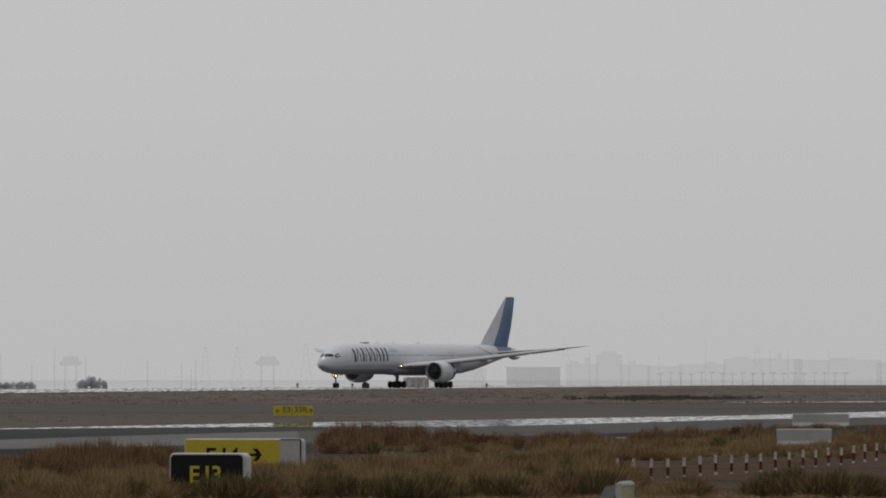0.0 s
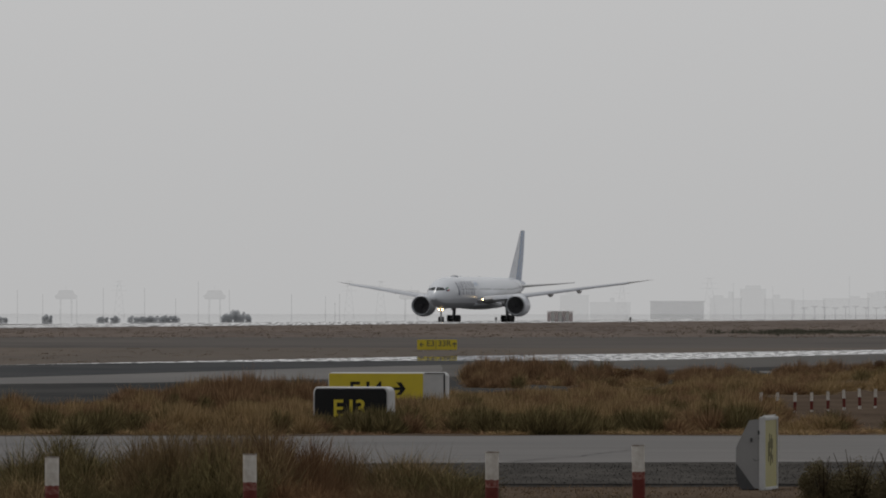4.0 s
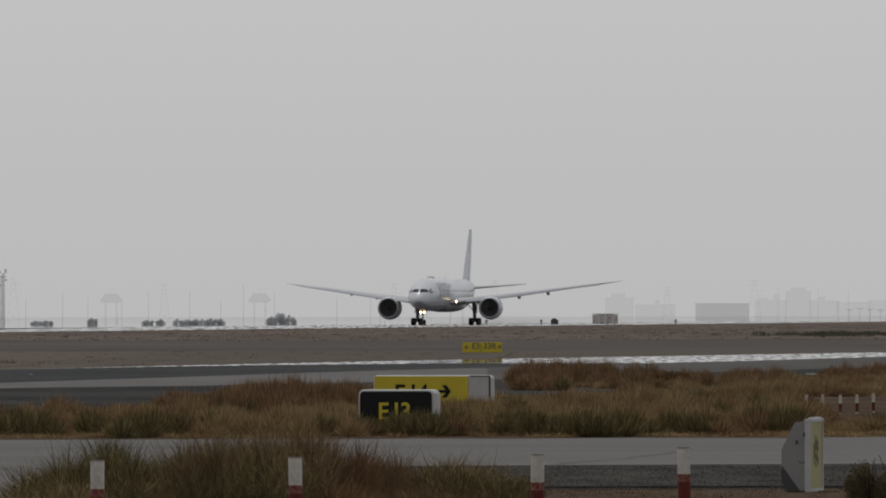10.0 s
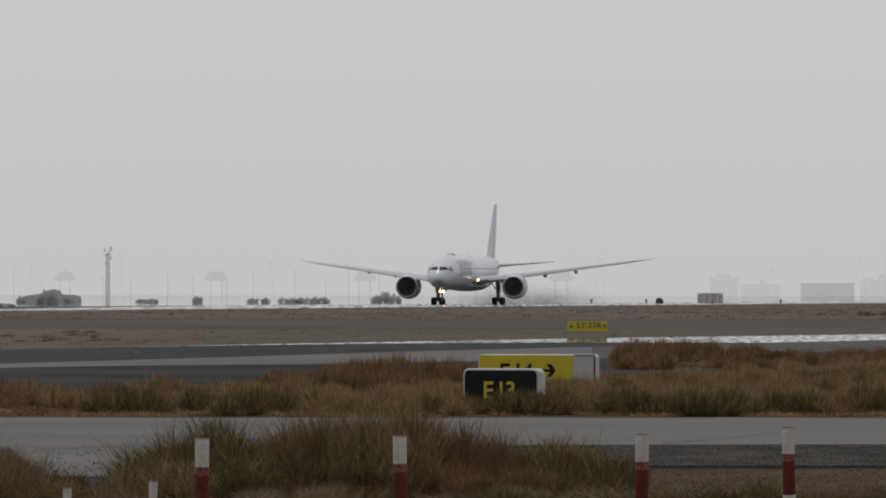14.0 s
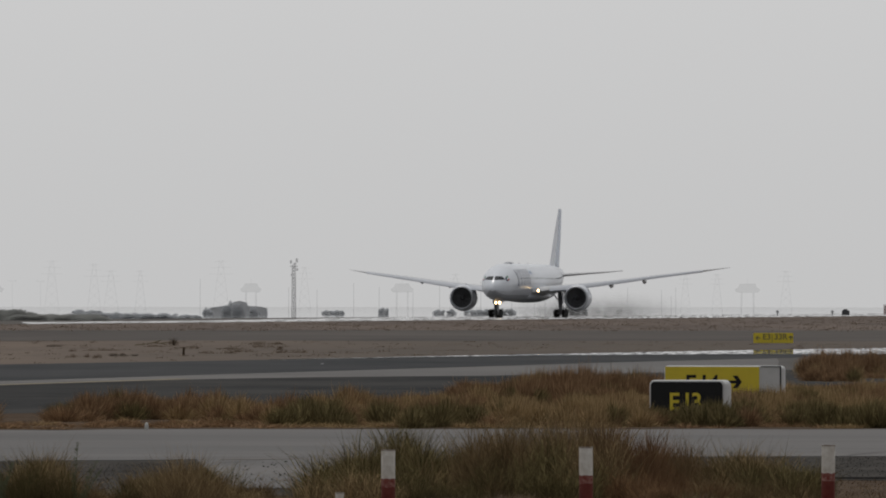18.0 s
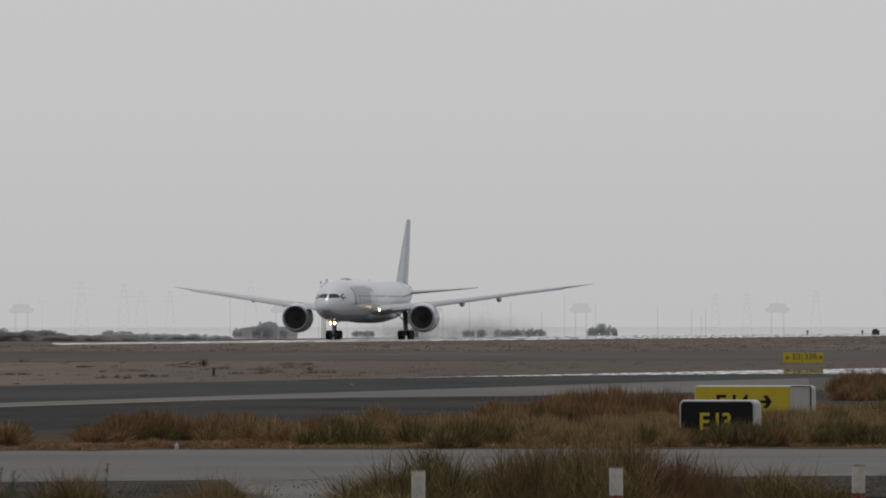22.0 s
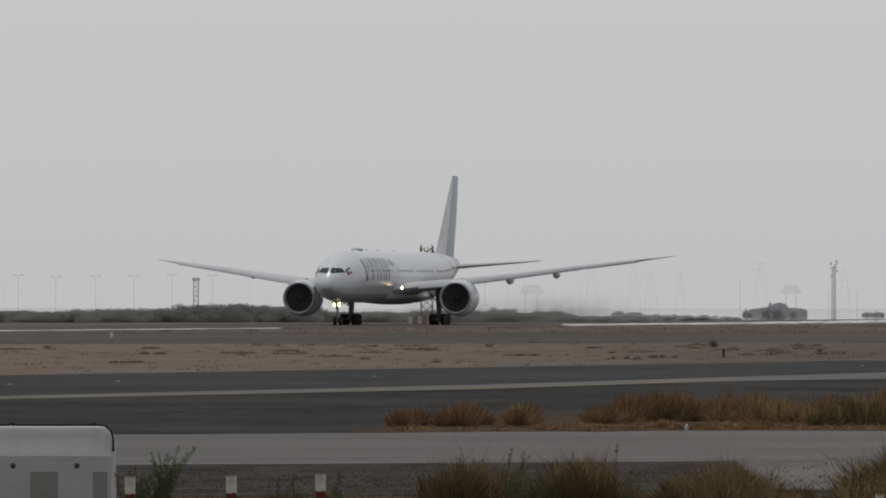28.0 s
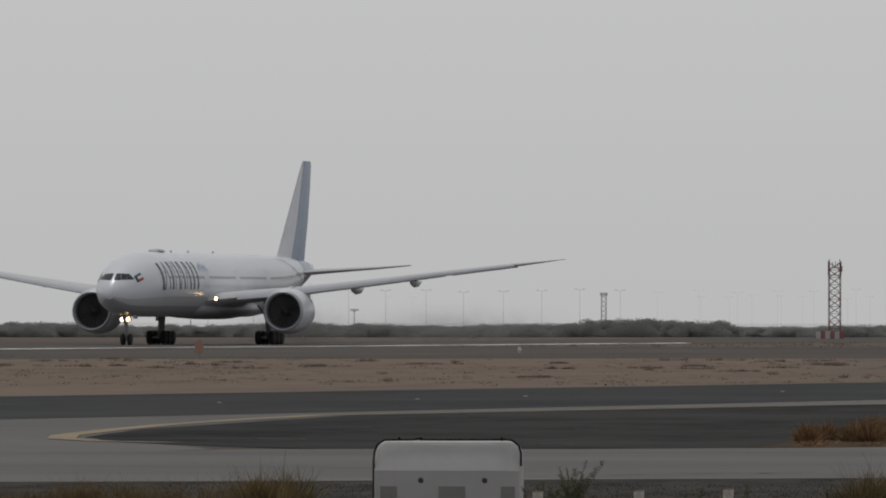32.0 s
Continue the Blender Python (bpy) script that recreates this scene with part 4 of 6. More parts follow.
face = part("face", bm, mat("sign_pale_yellow", (0.43, 0.39, 0.13), 0.5, color2=(0.33, 0.30, 0.11), scale=4), sign, "pale yellow sign face")
for x, z, h in ((0.5, 0.42, 0.3), (0.62, 0.5, 0.34), (0.72, 0.36, 0.2), (0.72, 0.62, 0.14), (0.84, 0.46, 0.36), (0.95, 0.4, 0.12), (0.95, 0.6, 0.16)):
    bm = bmesh.new()
    box(bm, x, x + 0.07, -0.096, -0.089, z, z + h)
    part("writing_bar", bm, M_FADED, face, "faded grey illegible writing")
for k in range(12):
    bm = bmesh.new()
    tube(bm, (0.06 + 0.12 * k, -0.07, 1.09), (0.06 + 0.12 * k, -0.09, 1.115), 0.012, 0.004, 5)
    part("bird_spike", bm, M_SIGNCASE, sign)
bm = bmesh.new()
pts = [(-0.012, 0.02 + 0.085 * math.cos(q), 0.62 + 0.18 * math.sin(q)) for q in (math.pi * k / 10 for k in range(6, 18))]
for p, q in zip(pts, pts[1:]):
    tube(bm, p, q, 0.0035, n=6)
part("cable", bm, M_DARKMETAL, sign, "thin looped cable")
for z in (0.83, 0.72):
    bm = bmesh.new()
    box(bm, -0.03, -0.005, -0.03 + (0.83 - z), 0.0 + (0.83 - z), z, z + 0.06, 0.004)
    part("cable_clip", bm, M_DARKMETAL, sign)
for x in (0.1, 1.4):
    bm = bmesh.new()
    box(bm, x - 0.05, x + 0.05, 0.05, 0.25, 0, 0.06, 0.01)
    part("foot", bm, M_DARKMETAL, sign, "dark metal foot")


M_RUSTRIM = mat("rusty_rim", (0.13, 0.075, 0.05), 0.9, color2=(0.45, 0.42, 0.38), scale=25, contrast=0.15)


def banded_post(r, bands, label):
    """An upright round post; bands are (top height, material), from the ground up."""
    post = thing("marker_post", label, "post", group="red and white marker posts")
    n = 24
    edge = [0.0] * n
    z = 0
    for k, (top, m) in enumerate(bands):
        last = k == len(bands) - 1
        upper = [0.0 if last else random.choice((-1, -0.4, 0, 0.2, 0.6)) * 0.006 for _ in range(n)]
        zs = [(z, r, edge), (top - (0.004 if last else 0), r, upper)] + ([(top, r - 0.004, upper)] if last else [])
        bm = loft(bmesh.new(), [[(q * math.cos(2 * math.pi * i / n), q * math.sin(2 * math.pi * i / n), zz + e[i]) for i in range(n)] for zz, q, e in zs])
        part({M_POSTRED: "red_band", M_POSTWORN: "worn_band"}.get(m, "white_band"), bm, m, post, smooth=40)
        z, edge = top, upper
    # rusty rim round the open top
    bm = bmesh.new()
    loft(bm, [[(q * math.cos(2 * math.pi * i / n), q * math.sin(2 * math.pi * i / n), zz) for i in range(n)] for q, zz in ((r + 0.002, z - 0.012), (r + 0.002, z + 0.002), (r - 0.006, z + 0.003))], caps=False)
    part("rim", bm, M_RUSTRIM, post, "rusty rim")
    return post


first = banded_post(0.075, ((0.31, M_POSTWHITE), (0.70, M_POSTRED), (0.79, M_POSTWORN), (1.1, M_POSTWHITE)), "chipped red and white banded round marker post in grass")
first.matrix_world = pose(-2.82, 118.6, 0)
for x, y, a, b in ((-0.70, 121.0, 0.4, 0), (1.98, 122.8, 0, -0.3), (3.81, 128.9, 1.0, 0.8)):
    copy_thing(first, pose(x, y, 0, a, b, x * 70))
short = banded_post(0.045, ((0.38, M_POSTRED), (0.70, M_POSTWHITE)), "short thin post with white top")
short.matrix_world = pose(-4.14, 115, -0.07)
copy_thing(short, pose(-3.27, 115.2, 0, 1, 2))
stub = banded_post(0.06, ((0.22, M_POSTWHITE), (0.55, M_POSTRED), (0.75, M_POSTWHITE)), "short red and white banded post beside gravel")
stub.matrix_world = pose(-12.06, 125, -0.03)
copy_thing(stub, pose(-10.92, 125.2, -0.02))
copy_thing(stub, pose(-9.92, 125.4, 0.0, 0.8, 0.5))
small = banded_post(0.04, ((0.12, M_POSTWHITE), (0.35, M_POSTRED), (0.58, M_POSTWHITE)), "small far red and white marker post in row")
for i in range(25):
    u = 758 + 32 * i - 0.32 * i * i
    d = 277 + 1.6 * i + 0.09 * i * i
    m = pose(u * d / 19500, d, random.uniform(-0.05, 0.0), random.uniform(-2, 2), random.uniform(-2.5, 2.5), 40 * i)
    if i == 0:
        small.matrix_world = m
    else:
        copy_thing(small, m)

# water-filled plastic barrier with a hose along its top
bar = thing("plastic_barrier", "dusty white plastic road barrier with black hose on top", "barrier", pose(-15.61, 140, 0))
L = 1.87
bm = bmesh.new()
prof = [(0.0, 0.02), (0.0, 0.40), (0.0, 0.74), (0.13, 1.06), (0.16, 1.10), (0.20, 1.12), (0.36, 1.12), (0.40, 1.10), (0.43, 1.06), (0.56, 0.74), (0.56, 0.40), (0.56, 0.02)]
rings = []
for x, drop, ins in ((0, 0.15, 0.05), (0.02, 0.09, 0.015), (0.06, 0.035, 0.004), (0.12, 0.006, 0), (0.16, 0, 0), (L - 0.16, 0, 0), (L - 0.12, 0.006, 0), (L - 0.06, 0.035, 0.004), (L - 0.02, 0.09, 0.015), (L, 0.15, 0.05)):
    rings.append([(x, 0.28 + (y - 0.28) * (1 - ins), z - (drop if z > 1 else 0)) for y, z in prof])
loft(bm, rings)
body = part("body", bm, M_PLASTIC, bar, "dusty white moulded plastic body", 16)
# no hollows are cut: recess shade is put into darker blocks
for x0, x1 in ((0.05, 0.32), (0.80, 1.2), (1.60, 1.84)):
    bm = bmesh.new()
    box(bm, x0, x1, -0.012, 0.06, 0.05, 0.57, 0.03)
    part("recess", bm, M_RECESS, body, "darker block for a shaded fork recess")
for x in (0.6, 1.42):
    bm = bmesh.new()
    tube(bm, (x, -0.004, 0.615), (x, 0.05, 0.615), 0.036, n=16)
    tube(bm, (x, -0.012, 0.615), (x, -0.004, 0.615), 0.026, n=16)
    part("plug", bm, M_DARKMETAL, body, "grey drain plug")
bm = bmesh.new()
pts = [(-0.012, 0.03, 0.3), (-0.012, 0.05, 0.86), (-0.004, 0.07, 0.98), (0.03, 0.09, 1.07), (0.12, 0.12, 1.13), (0.5, 0.13, 1.135), (0.56, 0.13, 1.15), (0.62, 0.13, 1.135), (1.2, 0.13, 1.135), (1.66, 0.13, 1.14), (1.76, 0.12, 1.13), (1.85, 0.09, 1.06), (1.878, 0.07, 0.97), (1.882, 0.05, 0.8)]
for p, q in zip(pts, pts[1:]):
    tube(bm, p, q, 0.014, n=8)
part("hose", bm, M_SIGNBLACK, bar, "thin black hose")
for x in (0.3, 0.58, 1.62):
    bm = bmesh.new()
    box(bm, x, x + 0.03, 0.06, 0.13, 1.12, 1.165, 0.004)
    part("clip", bm, M_SIGNBLACK, bar, "black clip")

# white concrete barriers among the grass
for k, (x, y, w, h) in enumerate(((21.6, 392, 1.95, 0.76), (30.7, 543, 2.78, 0.76))):
    b = thing("concrete_barrier", "white painted concrete barrier standing in dry grass", "barrier", pose(x, y, 0, 0, 0, -2), "white concrete barriers")
    bm = bmesh.new()
    prof = [(0, 0), (0.02, 0.16), (0.17, 0.34), (0.22, h - 0.03), (0.25, h), (0.35, h), (0.38, h - 0.03), (0.43, 0.34), (0.58, 0.16), (0.6, 0)]
    loft(bm, [[(xx, yy, zz) for yy, zz in prof] for xx in (0, 0.06, w - 0.06, w)])
    part("block", bm, M_CONCBLOCK, b, "", 30)
    # the slot's shade is put into a dark block
    bm = bmesh.new()
    box(bm, w * 0.72, w - 0.02, 0.16, 0.2, 0.1, 0.26, 0.01)
    part("lifting_slot", bm, M_RECESS, b, "dark lifting slot")
sheet("concrete_slab", [(26.5, 436), (27.4, 462), (31.5, 462), (30.6, 436)], 0.05, M_CONCRETE, "pale concrete slab in the grass")
sheet("concrete_pad", [(18.4, 452), (18.8, 466), (20.6, 466), (20.2, 452)], 0.05, M_CONCRETE, "pale concrete slab in the grass")
# low kerbs beside the gravel
for x0, x1, y, a, m, h in ((1.8, 14, 166.8, 1.0, M_GRAVEL, 0.045), (-16, -6.8, 157.2, 0.5, M_CONCRETE, 0.03)):
    bm = bmesh.new()
    box(bm, 0, x1 - x0, 0, 0.15, 0, h, 0.01)
    k = new("kerb", mesh_of("kerb", bm, m))
    k.matrix_world = pose(x0, y, 0, 0, 0, a)
    tagged(k, "low kerb at the edge of the gravel", "kerb", kind="structure")
# crack and rubble on the driveway
bm = bmesh.new()
for x, y, xe, ye in ((-7.1, 181.5, -5.5, 193.5), (3.4, 191.5, 6.2, 213.0), (-17.0, 186, -13.5, 189)):
    k = (ye - y) / (xe - x)
    while x < xe:
        n = (x + random.uniform(0.08, 0.2), 0)
        n = (n[0], y + (n[0] - x) * k * random.uniform(0.4, 1.6))
        w = random.uniform(0.12, 0.45)
        bm.faces.new([bm.verts.new(p) for p in ((x, y, 0.033), (n[0], n[1], 0.033), (n[0], n[1] + w, 0.033), (x, y + w, 0.033))])
        x, y = n
tagged(new("road_crack", mesh_of("road_crack", bm, M_SIGNBLACK)), "dark crack across the concrete", "crack", kind="structure")


sheet("pale_joint", [(-7.2, 185.2), (-7.2, 186.4), (-2.6, 189.6), (-2.6, 188.4)], 0.036, mat("pale_mortar", (0.24, 0.225, 0.215), 0.9, spec=0.0, color2=(0.17, 0.16, 0.155), scale=2, stretch=(1, 0.2, 1)), "pale mortar joint between road and driveway", 6, 0.03, 21)


# ---- grass ----
def arching(rnd, n, width, bend):
    """A tussock one metre high: a tangled mound of short bowed blades, with a few long ones that rise out of it."""
    verts, faces = [], []
    humps = [(rnd.gauss(0, 0.24), rnd.gauss(0, 0.24), rnd.uniform(0.6, 1.05), rnd.uniform(0.18, 0.32)) for _ in range(6)]
    for i in range(n):
        hx, hy, top, r = rnd.choice(humps)
        a, q, c = rnd.uniform(0, 6.283), rnd.random() ** 0.4, rnd.random()
        k = math.sqrt(1 - c * c) * q * r
        x, y, z = hx + k * math.cos(a), hy + k * math.sin(a), top * c * q * 0.8
        way = a + rnd.gauss(0, 1.1)
        lean, over, length = rnd.uniform(-0.2, 0.6), bend * rnd.uniform(0.2, 1.2), rnd.uniform(0.18, 0.42)
        if i % 9 == 0:
            z, lean, length, over = 0.3 * z, rnd.uniform(0, 0.3), top * rnd.uniform(0.85, 1.25), over * 0.6
        s = rnd.uniform(-1.0, 1.0)
        wx, wy = width * math.cos(s), width * math.sin(s)
        k = len(verts)
        for j, w in enumerate((0.6, 1.0, 0.75)):
            verts += [(x - w * wx, y - w * wy, z), (x + w * wx, y + w * wy, z)]
            t = lean + over * ((j + 0.5) / 3) ** 1.5
            x, y, z = x + length / 3 * (math.sin(t) * math.cos(way) + 0.07 * j), y + length / 3 * math.sin(t) * math.sin(way), max(0.01, z + length / 3 * math.cos(t))
        verts.append((x, y, z))
        faces += [(k, k + 1, k + 3, k + 2), (k + 2, k + 3, k + 5, k + 4), (k + 4, k + 5, k + 6)]
    return verts, faces


def blades(rnd, cx, cy, n, radius, height, width, lean, verts, faces):
    """A low tuft: some long stems from the ground, and many short leaves at all heights that point every way but mostly up."""
    for i in range(n):
        a, q = rnd.uniform(0, 6.283), math.sqrt(rnd.random())
        bx, by = cx + radius * 0.55 * q * math.cos(a), cy + radius * 0.55 * q * math.sin(a)
        top = height * (1.05 - 0.55 * q * q)
        d = rnd.uniform(0, 6.283)
        s = rnd.uniform(-0.7, 0.7)
        wx, wy = width * math.cos(s), width * math.sin(s)
        if i % 2 == 0:
            z, ln = 0.0, top * rnd.uniform(0.4, 1.08)
            d = a + rnd.uniform(-1.6, 1.6)
            out = lean * ln * (0.15 + q) * rnd.uniform(0.1, 1.25)
        else:
            z = top * rnd.random() ** 0.8 * 0.72
            ln = height * rnd.uniform(0.2, 0.45)
            out = ln * rnd.uniform(0.1, 0.75)
            sway = z * lean * 0.4 * q
            bx, by = bx + sway * math.cos(a) + 0.08 * z, by + sway * math.sin(a)
        k = len(verts)
        verts += [(bx - wx, by - wy, z), (bx + wx, by + wy, z), (bx + out * math.cos(d) + 0.14 * ln, by + out * math.sin(d), max(0.01, z + ln * rnd.uniform(0.65, 1.0) - 0.3 * out))]
        faces.append((k, k + 1, k + 2))


rnd = random.Random(11)
TUFTS = {}
for key, m, n, width, bend in (("straw", M_STRAW, 1500, 0.0036, 1.6), ("rust", M_RUST, 1900, 0.0027, 1.3), ("green", M_GREEN, 1400, 0.0044, 1.8), ("pale", M_BLEACHED, 1200, 0.0030, 1.5)):
    TUFTS[key] = [soup("grass_tussock", *arching(rnd, n, width, bend), m) for _ in range(6)]
WORDS = {"straw": "dry straw-coloured grass tussock on sandy soil", "rust": "rust-brown dry grass tussock on sandy soil", "green": "olive green grass tussock on sandy soil",
         "pale": "low bleached grey-brown grass tuft on sandy soil"}


def tussock(key, x, y, h, spread=1.0):
    ob = new("grass_tussock", rnd.choice(TUFTS[key]))
    ob.matrix_world = Matrix.LocRotScale((x, y, 0), Euler((0, 0, rnd.uniform(0, 6.28))), (spread * rnd.uniform(0.85, 1.2), spread * rnd.uniform(0.85, 1.2), h))
    return tagged(ob, WORDS[key], "grass", "foreground grass tussocks")


# the large clump between the posts: a green hump, a straw and rust crest, and a low rusty end
RIDGE = ((-4.5, 0.4), (-3.9, 0.8), (-3.5, 0.98), (-2.66, 0.88), (-1.9, 1.14), (-1.4, 1.25), (-0.6, 1.16), (0.1, 0.85), (0.7, 0.7), (1.2, 0.8), (1.9, 0.5))
for i in range(92):
    x, y = -4.35 + 6.15 * (i + rnd.random()) / 92, 146 + rnd.uniform(-7, 6)
    for (xa, ha), (xb, hb) in zip(RIDGE, RIDGE[1:]):
        if xa <= x < xb:
            h = ha + (hb - ha) * (x - xa) / (xb - xa)
    h *= rnd.uniform(0.6, 1.12) * (0.75 if y < 142 else 1)
    if x < -2.0:
        key = rnd.choice(("green", "green", "straw"))
    elif x < -0.5:
        key = rnd.choice(("straw", "rust", "straw")) if y > 144 else rnd.choice(("green", "straw"))
    else:
        key = rnd.choice(("rust", "rust", "straw")) if x < 1.0 else rnd.choice(("green", "straw"))
    tussock(key, x, y, h, rnd.uniform(0.75, 1.1))
for x, y, h, key in ((1.55, 142, 0.72, "green"), (1.8, 142, 0.5, "straw"), (1.3, 143, 0.8, "green"), (1.1, 144, 0.8, "straw"), (1.35, 131, 0.36, "green"), (1.62, 131.5, 0.4, "green"), (1.5, 130, 0.34, "straw"), (3.25, 131, 0.4, "straw"), (3.55, 131.5, 0.5, "green"), (3.9, 131, 0.48, "green"), (4.2, 130.5, 0.38, "straw"), (0.5, 131, 0.42, "green"), (0.75, 130, 0.36, "green"), (1.4, 132, 0.4, "green"),
                     (0.9, 133, 0.35, "straw"), (2.5, 126, 0.4, "green"), (2.9, 127, 0.5, "green"), (3.4, 126, 0.38, "straw"), (-1.6, 127, 0.45, "straw"), (-0.4, 128, 0.4, "rust"),
                     (0.05, 127, 0.42, "green"), (-2.0, 128, 0.4, "straw"), (2.2, 131, 0.36, "green"), (2.45, 130.5, 0.4, "rust"), (1.6, 134, 0.3, "straw"), (3.0, 133, 0.28, "straw"), (1.95, 146, 0.55, "green"), (2.15, 147, 0.5, "green"), (4.6, 136, 0.3, "straw"), (5.5, 137, 0.33, "green")):
    tussock(key, x, y, h, 0.8)
# low tufts and weeds over the litter at the posts' feet
for i in range(70):
    x, y = rnd.uniform(-2.6, 6.4), rnd.uniform(124, 139)
    tussock(rnd.choice(("pale", "pale", "pale", "straw", "rust")), x, y, rnd.uniform(0.14, 0.34), rnd.uniform(0.4, 0.75))
# the clumps farther to the west: three separate mounds, then low scattered tufts
for xc, half, n, y, h, keys in ((-9.2, 0.22, 10, 140, 0.84, ("green", "green", "straw")), (-7.75, 0.42, 16, 141, 0.78, ("straw", "green", "straw")), (-6.05, 0.48, 15, 141, 0.72, ("straw", "straw", "green")),
                                (-17.05, 0.34, 10, 140, 0.82, ("straw", "straw", "green")), (-19.2, 1.4, 18, 140, 0.66, ("straw", "straw", "green")), (-15.8, 0.6, 6, 137, 0.35, ("straw", "green")), (-6.95, 0.2, 4, 140, 0.4, ("straw", "rust")), (-5.2, 0.3, 4, 140, 0.42, ("straw",))):
    for i in range(n):
        q = rnd.uniform(-1, 1)
        tussock(rnd.choice(keys), xc + half * q, y + rnd.uniform(-3, 3), h * (1 - 0.3 * q * q) * rnd.uniform(0.7, 1.02), 0.72)


def feathery_weed(x, y, h, n, label):
    """Arching stems with many small narrow leaves."""
    v, f = [], []
    for i in range(n):
        a = rnd.uniform(-0.5, 1.1)
        px, py = rnd.uniform(-0.12, 0.12), rnd.uniform(-0.1, 0.1)
        hh = h * rnd.uniform(0.55, 1.0)
        at = []
        for k in range(13):
            g = k / 12
            at.append(Vector((px + a * hh * 0.45 * g * g, py, hh * g)))
        for p, q in zip(at, at[1:]):
            k = len(v)
            v += [(p.x - 0.004, p.y, p.z), (p.x + 0.004, p.y, p.z), (q.x + 0.003, q.y, q.z), (q.x - 0.003, q.y, q.z)]
            f.append((k, k + 1, k + 2, k + 3))
            for j in range(15):
                m = p.lerp(q, rnd.random())
                way = Vector((rnd.uniform(-1, 1), rnd.uniform(-0.6, 0.6), rnd.uniform(0.1, 1.0))).normalized() * rnd.uniform(0.05, 0.11) * (1.15 - 0.6 * p.z / hh)
                k = len(v)
                v += [tuple(m), tuple(m + way * 0.5 + Vector((0.0024, 0, 0.002))), tuple(m + way), tuple(m + way * 0.5 - Vector((0.0024, 0, 0.002)))]
                f.append((k, k + 1, k + 2, k + 3))
    ob = new("feathery_weed", soup("feathery_weed", v, f, M_WEED))
    ob.matrix_world = pose(x, y, 0)
    return tagged(ob, label, "weed")


feathery_weed(-13.0, 135, 0.72, 22, "feathery grey-green weed beside plastic barrier")
feathery_weed(-12.7, 135.3, 0.92, 26, "tall feathery grey-green weed beside plastic barrier")
feathery_weed(-10.6, 136, 0.62, 5, "sparse thin green weed at gravel edge")
feathery_weed(-8.2, 138, 0.7, 5, "sparse thin green weed in dry grass")
feathery_weed(-8.55, 138.5, 0.86, 4, "sparse thin green weed in dry grass")
feathery_weed(-7.2, 138, 0.95, 4, "sparse thin green weed in dry grass")
feathery_weed(-11.25, 137, 0.6, 4, "sparse thin green weed at gravel edge")
for x in (-11.6, -11.3, -11.0, -10.7, -10.4):
    tussock("green" if x > -11.2 else "straw", x, 136 + rnd.uniform(-1, 1), rnd.uniform(0.3, 0.46), 0.6)


def dome(x, y, n, r, h, width, verts, faces):
    """A round mound of fine stems that fan out from its root, with short hairs over its shell."""
    for _ in range(n):
        a, c = rnd.uniform(0, 6.283), rnd.random() ** 0.75
        k = math.sqrt(1 - c * c) * r
        s = 1.04 - 0.45 * rnd.random() ** 1.6 + (rnd.uniform(0, 0.22) if rnd.random() < 0.12 else 0)
        root = Vector((x + 0.3 * k * math.cos(a), y + 0.3 * k * math.sin(a), 0))
        tip = Vector((x + s * k * math.cos(a) + rnd.gauss(0.03, 0.09), y + s * k * math.sin(a) + rnd.gauss(0, 0.09), max(0.01, s * c * h + rnd.gauss(0, 0.04))))
        root = root.lerp(tip, rnd.uniform(0, 0.72))
        j = len(verts)
        verts += [(root.x - width, root.y, root.z), (root.x + width, root.y, root.z), tuple(tip)]
        faces.append((j, j + 1, j + 2))


def belt(name, label, material, spots, n, width):
    v, f = [], []
    for x, y, h, r in spots:
        dome(x, y, (n if y < 310 else n * 2 // 3) if h > 0.2 else n // 2, r * 0.9, h, width, v, f)
    return tagged(new(name, soup(name, v, f, material)), label, "grass", kind="stuff")


def across(u, d):
    """The sideways place at the distance d of a bearing u, in units of 1/19500 radian."""
    return u * d / 19500


spots = {"straw": [], "rust": [], "green": []}


def clump(key, u, d, h, w, n, pure=0.75):
    """n tufts that make one mound of grass w metres wide."""
    for _ in range(n):
        q = rnd.uniform(-1, 1)
        k = key if rnd.random() < pure else rnd.choice(("straw", "rust", "green"))
        spots[k].append((across(u, d) + q * w / 2, d + rnd.uniform(-2, 2), h * (1 - 0.4 * q * q) * rnd.uniform(0.75, 1.08), rnd.uniform(0.35, 0.65)))


# west of the driveway: separate rusty mounds
for u, d, h, w, n in ((-1385, 238, 0.52, 0.5, 5), (-1284, 239, 0.58, 0.95, 9), (-1180, 240, 0.56, 0.55, 6), (-1025, 245, 0.6, 0.8, 7), (-985, 247, 0.72, 1.3, 10), (-930, 250, 0.78, 1.5, 11),
                      (-880, 249, 0.76, 1.4, 10), (-825, 250, 0.74, 1.5, 11), (-770, 250, 0.74, 1.4, 10), (-725, 248, 0.6, 1.0, 7), (-690, 243, 0.45, 0.8, 5), (-1120, 236, 0.12, 2.0, 6),
                      (-900, 235, 0.2, 3.5, 14), (-760, 235, 0.22, 2.0, 8), (-640, 252, 0.66, 1.2, 8)):
    clump("rust", u, d, h, w, n)
